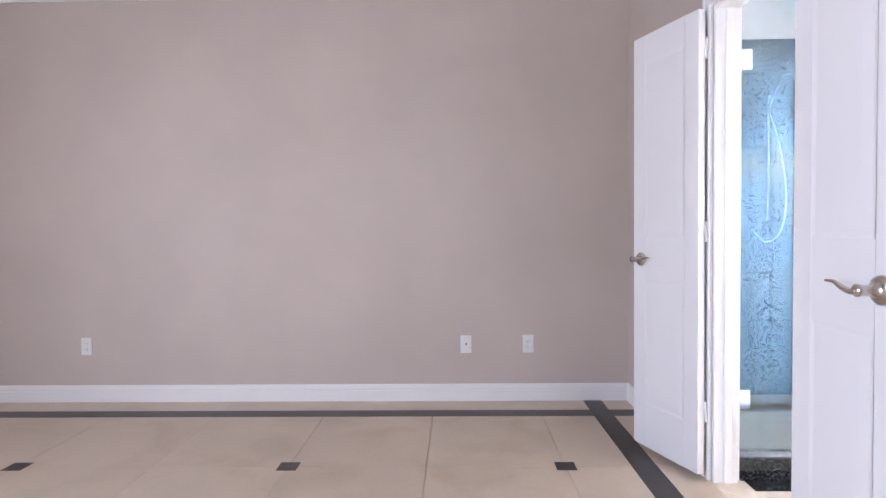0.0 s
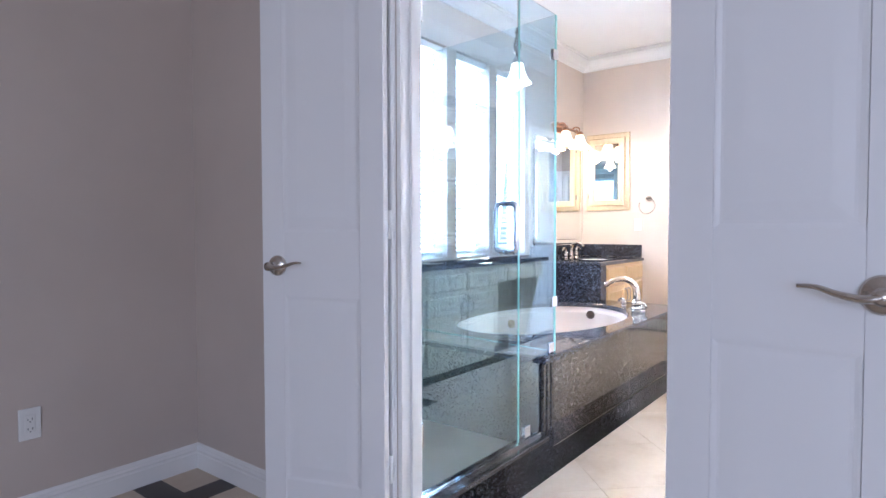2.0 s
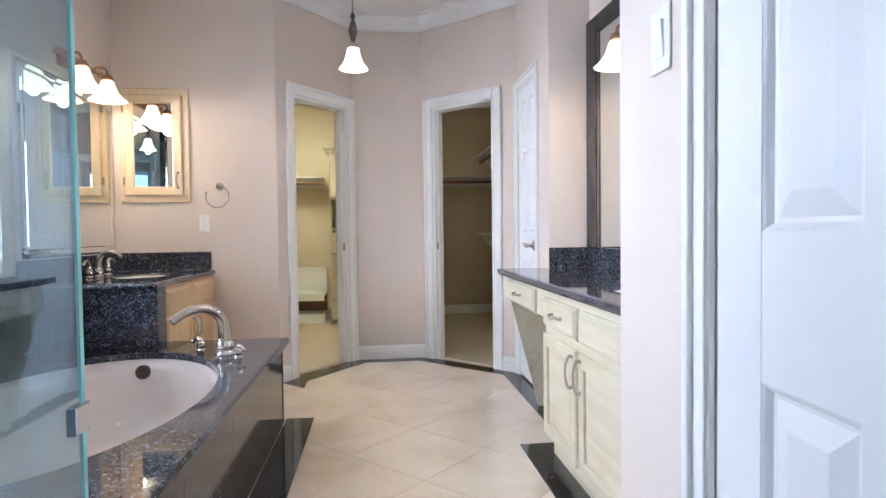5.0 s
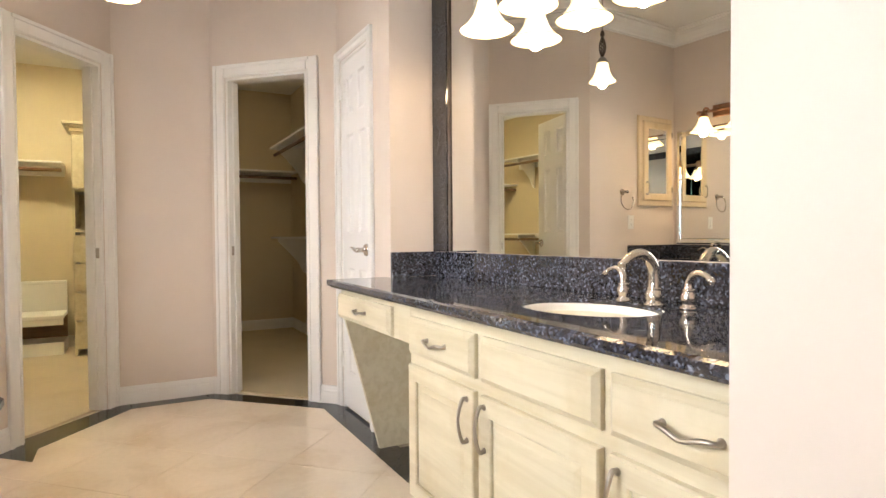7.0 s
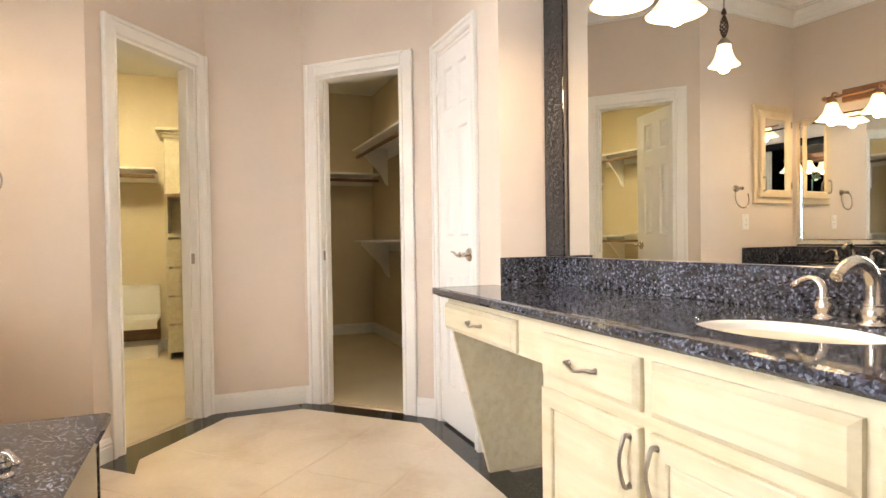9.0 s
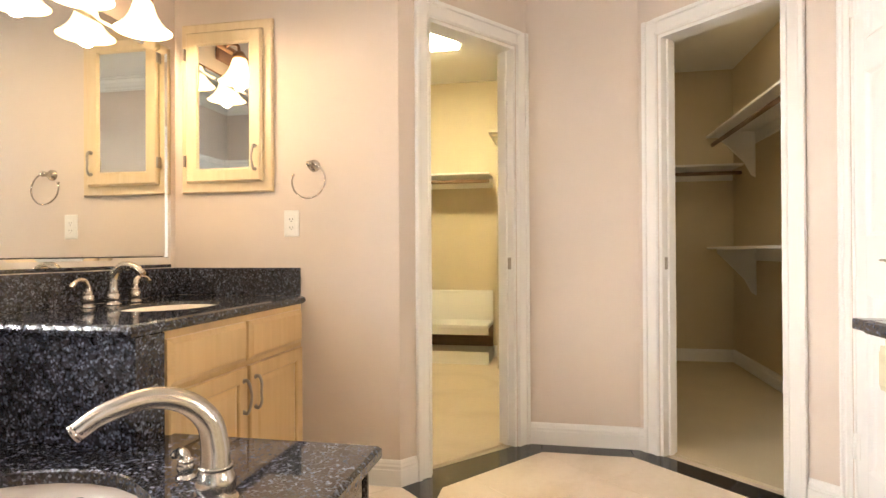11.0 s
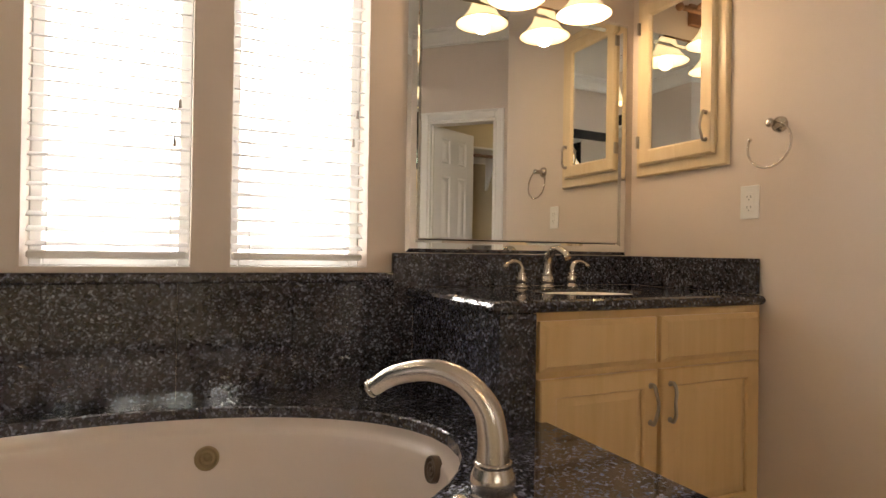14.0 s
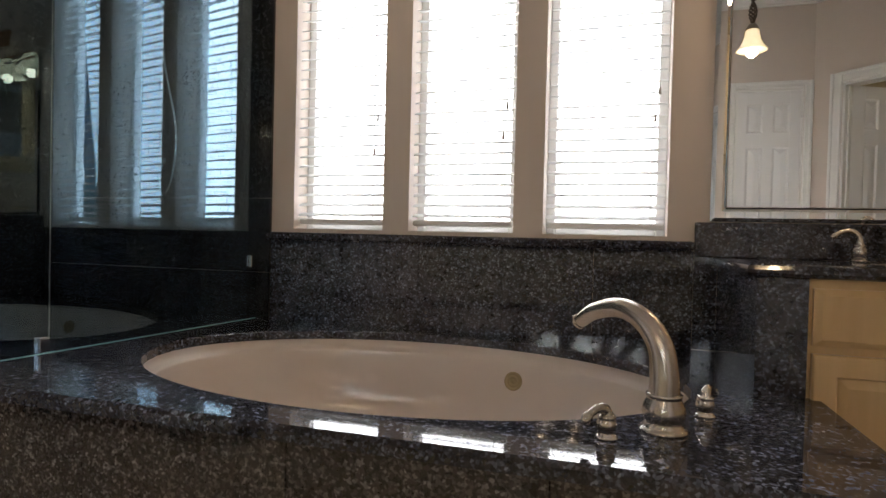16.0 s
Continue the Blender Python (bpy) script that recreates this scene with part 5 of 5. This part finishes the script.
tw = thing("closet_drawer_tower", (7.6, 2.4, 0.0), "tall cream closet cabinet with drawers, open niche and crown", "cabinet")
TX0, TX1, TY0, TY1 = 7.35, 7.88, 2.08, 2.66
part("side", boxed(TX0 + 0.01, TX1, TY1 - 0.02, TY1, 0.0, 1.93), CREAM, tw, world=True)
part("side", boxed(TX0 + 0.01, TX1, TY0, TY0 + 0.02, 0.0, 1.93), CREAM, tw, world=True)
part("back", boxed(TX1 - 0.012, TX1 - 0.001, TY0 + 0.02, TY1 - 0.02, 0.0, 1.93), CREAM, tw, world=True)
part("top", boxed(TX0 + 0.01, TX1 - 0.013, TY0 + 0.0205, TY1 - 0.0205, 1.91, 1.93), CREAM, tw, world=True)
part("shelf", boxed(TX0 - 0.02, TX1 - 0.013, TY0 + 0.0205, TY1 - 0.0205, 1.07, 1.10), CREAM, tw, world=True)
part("shelf", boxed(TX0 + 0.01, TX1 - 0.013, TY0 + 0.0205, TY1 - 0.0205, 1.42, 1.44), CREAM, tw, world=True)
cr = bmesh.new()
for d, z0, z1 in ((0.015, 1.93, 1.96), (0.035, 1.96, 1.985), (0.06, 1.985, 2.01)):
    box(cr, TX0 - d, TX1 + 0.01, TY0, TY1 + d, z0, z1 + 0.0004, 0.004)
part("crown", cr, CREAM, tw, world=True)
for k in range(4):
    d = part("drawer", boxed(TX0 - 0.012, TX0 + 0.0095, TY0 + 0.005, TY1 - 0.005, 0.06 + k * 0.25, 0.295 + k * 0.25, 0.004, 2), CREAM, tw, world=True)
    part("knob", lathe(bmesh.new(), [(0, 0), (0.008, 0), (0.007, 0.012), (0.014, 0.02), (0, 0.026)], m=Matrix.Translation((TX0 - 0.012, 2.41, 0.18 + k * 0.25)) @ Matrix.Rotation(-math.pi / 2, 4, "Y"), steps=12), PEWTER, d, "round pewter knob", world=True)
part("cabinet_door", boxed(TX0 - 0.012, TX0 + 0.0095, TY0 + 0.005, TY1 - 0.005, 1.445, 1.905, 0.004, 2), CREAM, tw, world=True)

closet_shelf((8.0, 0.63), (8.0, 1.94), 1.70, 0.32, "tan closet shelf with a dark hanging rod", plates=False)
closet_shelf((5.6, 0.62), (7.6, 0.62), 1.92, 0.32, "tan closet shelf with a dark hanging rod")
closet_shelf((5.6, 0.62), (7.6, 0.62), 1.0, 0.32, "tan closet shelf on white brackets", rod=False)

# closet doors swung inwards, seen in the mirrors
panel_door("door_5", 0.57, 2.02, 2, "white six-panel closet door standing open inside the closet", (5.02, 2.80, 0.005, 0, 0), 16.0, faces=(1, -1), hinges=1)
panel_door("door_6", 0.57, 2.02, 2, "white six-panel closet door standing open inside the closet", (5.055, 1.21, 0.005, 0, 0), -25.0, faces=(1, -1), hinges=-1)
for nm, p0, p1, s, rz in (("strike_plate", C1A, C1B, 0.1015, 0), ("strike_plate", C2A, C2B, C2L - 0.132, 0)):
    m, _ = along(p0, p1)
    bm = boxed(s - 0.0005, s + 0.0012, -0.05, -0.02, 0.90, 0.96) if p0 == C1A else boxed(s - 0.0012, s + 0.0005, -0.05, -0.02, 0.90, 0.96)
    bm.transform(m)
    t = thing(nm, (0, 0, 0), "nickel strike plate let into a door jamb", "strike plate", "strike plates")
    part("plate", bm, PEWTER, t)

# ---- floors, tile by tile ----


def clip(poly, region):
    """The part of a convex polygon inside a convex region (both counter-clockwise)."""
    out = poly
    for i in range(len(region)):
        a, b = Vector(region[i]), Vector(region[(i + 1) % len(region)])
        e = b - a
        src, out = out, []
        for k in range(len(src)):
            p, q = Vector(src[k]), Vector(src[(k + 1) % len(src)])
            dp, dq = e.cross(p - a), e.cross(q - a)
            if dp >= 0:
                out.append(tuple(p))
            if dp * dq < 0:
                out.append(tuple(p + (q - p) * dp / (dp - dq)))
        if len(out) < 3:
            return []
    return out


def tiles(parent, regions, size, turn, origin, mat, name, top=0.0, gap=0.0012):
    c, s = math.cos(radians(turn)), math.sin(radians(turn))
    for region in regions:
        xs, ys = [p[0] for p in region], [p[1] for p in region]
        r = max(max(xs) - min(xs), max(ys) - min(ys))
        cx, cy = (max(xs) + min(xs)) / 2 - origin[0], (max(ys) + min(ys)) / 2 - origin[1]
        n = int(r / size) + 2
        ci, cj = round((cx * c + cy * s) / size), round((-cx * s + cy * c) / size)
        for i in range(ci - n, ci + n):
            for j in range(cj - n, cj + n):
                g = gap
                sq = [(i * size + g, j * size + g), ((i + 1) * size - g, j * size + g), ((i + 1) * size - g, (j + 1) * size - g), (i * size + g, (j + 1) * size - g)]
                sq = [(origin[0] + x * c - y * s, origin[1] + x * s + y * c) for x, y in sq]
                poly = clip(sq, region)
                if len(poly) < 3:
                    continue
                area2 = sum(poly[k][0] * poly[(k + 1) % len(poly)][1] - poly[(k + 1) % len(poly)][0] * poly[k][1] for k in range(len(poly)))
                if area2 < 0.0004:
                    continue
                ob = new(name, finish(name, prism(bmesh.new(), poly, -0.013, top), mat))
                ob.parent = parent


bf = thing("floor_bath_tiles", (0, 0, 0), "polished beige marble floor tiles laid diagonally", "floor")
bf["kind"] = "structure"
OCT = [(4.02, 1.235), (4.80, 1.235), (5.365, 1.80), (5.365, 2.235), (4.85, 2.635), (4.02, 2.635)]
tiles(bf, [[(0.58, 1.725), (0.72, 1.725), (0.72, 2.60), (0.58, 2.60)], [(0.72, 1.741), (2.021, 1.741), (2.021, 2.50), (0.72, 2.50)], [(2.021, 1.455), (4.02, 1.455), (4.02, 2.50), (2.021, 2.50)], [(3.45, 1.235), (4.02, 1.235), (4.02, 1.455), (3.45, 1.455)], OCT, [(4.02, 2.635), (4.83, 2.635), (4.83, 3.30), (4.02, 3.30)]], 0.46, 45, (4.4, 1.95), TILE, "floor_tile")
db = thing("floor_dark_border", (0, 0, 0), "polished black granite border strips in the floor", "floor border")
db["kind"] = "structure"
STRIPS = [[(0.72 + 0.3 * k, 2.501), (min(0.72 + 0.3 * (k + 1), 4.02) - 0.0015, 2.501), (min(0.72 + 0.3 * (k + 1), 4.02) - 0.0015, 2.652), (0.72 + 0.3 * k, 2.652)] for k in range(11)]
STRIPS += [[(1.86 + 0.265 * k, 1.28), (1.86 + 0.265 * (k + 1) - 0.0015, 1.28), (1.86 + 0.265 * (k + 1) - 0.0015, 1.454), (1.86 + 0.265 * k, 1.454)] for k in range(6)]
STRIPS += [[(0.70 + 0.265 * k, 1.60), (0.70 + 0.265 * (k + 1) - 0.0015, 1.60), (0.70 + 0.265 * (k + 1) - 0.0015, 1.74), (0.70 + 0.265 * k, 1.74)] for k in range(4)]
STRIPS += [[(1.76, 1.60), (1.898, 1.60), (1.898, 1.4555), (2.02, 1.4555), (2.02, 1.74), (1.76, 1.74)]]
STRIPS += [[(3.40, 0.86), (4.0, 0.86), (4.0, 1.10), (4.02, 1.234), (3.45, 1.234), (3.45, 1.279), (3.40, 1.279)],
           [(4.0, 1.10), (4.85, 1.10), (4.801, 1.234), (4.02, 1.234)],
           [(4.85, 1.10), (5.57, 1.82), (5.366, 1.799), (4.801, 1.234)],
           [(5.56, 1.80), (5.56, 2.25), (5.366, 2.235), (5.366, 1.80)],
           [(5.58, 2.24), (4.93, 2.82), (4.834, 2.82), (4.66, 2.636), (4.8505, 2.636), (5.3655, 2.2355)]]
for q in STRIPS:
    ob = new("border_tile", finish("border_tile", prism(bmesh.new(), q, -0.013, 0.0005), BAND))
    ob.parent = db

rf = thing("floor_bedroom_tiles", (0, 0, 0), "large beige bedroom floor tiles with small dark inserts", "floor")
rf["kind"] = "structure"
tiles(rf, [[(-4.2, -2.0), (0.28, -2.0), (0.28, 3.50), (-4.2, 3.50)], [(0.40, -2.0), (0.58, -2.0), (0.58, 3.50), (0.40, 3.50)], [(-4.2, 3.62), (0.58, 3.62), (0.58, 3.83), (-4.2, 3.83)]], 0.655, 0, (-0.028, 2.764), TILE_BED, "floor_tile", gap=0.001)
rb = thing("floor_bedroom_border", (0, 0, 0), "dark brown tile border round the bedroom floor", "floor border")
rb["kind"] = "structure"
for q in ([(-4.2, 3.501), (0.279, 3.501), (0.279, 3.619), (-4.2, 3.619)], [(0.281, -2.0), (0.399, -2.0), (0.399, 3.83), (0.281, 3.83)], [(0.3995, 3.50), (0.565, 3.50), (0.565, 3.619), (0.3995, 3.619)]):
    ob = new("border_tile", finish("border_tile", prism(bmesh.new(), q, -0.013, 0.0008), BAND_BED))
    ob.parent = rb
ins = finish("insert_tile", boxed(-0.047, 0.047, -0.047, 0.047, -0.002, 0.0012), BAND_BED)
for i in range(-3, 1):
    for j in range(-3, 1):
        piece("insert_tile", ins, rb, pose(-0.028 + 1.31 * i, 2.764 + 1.31 * j, 0.0))
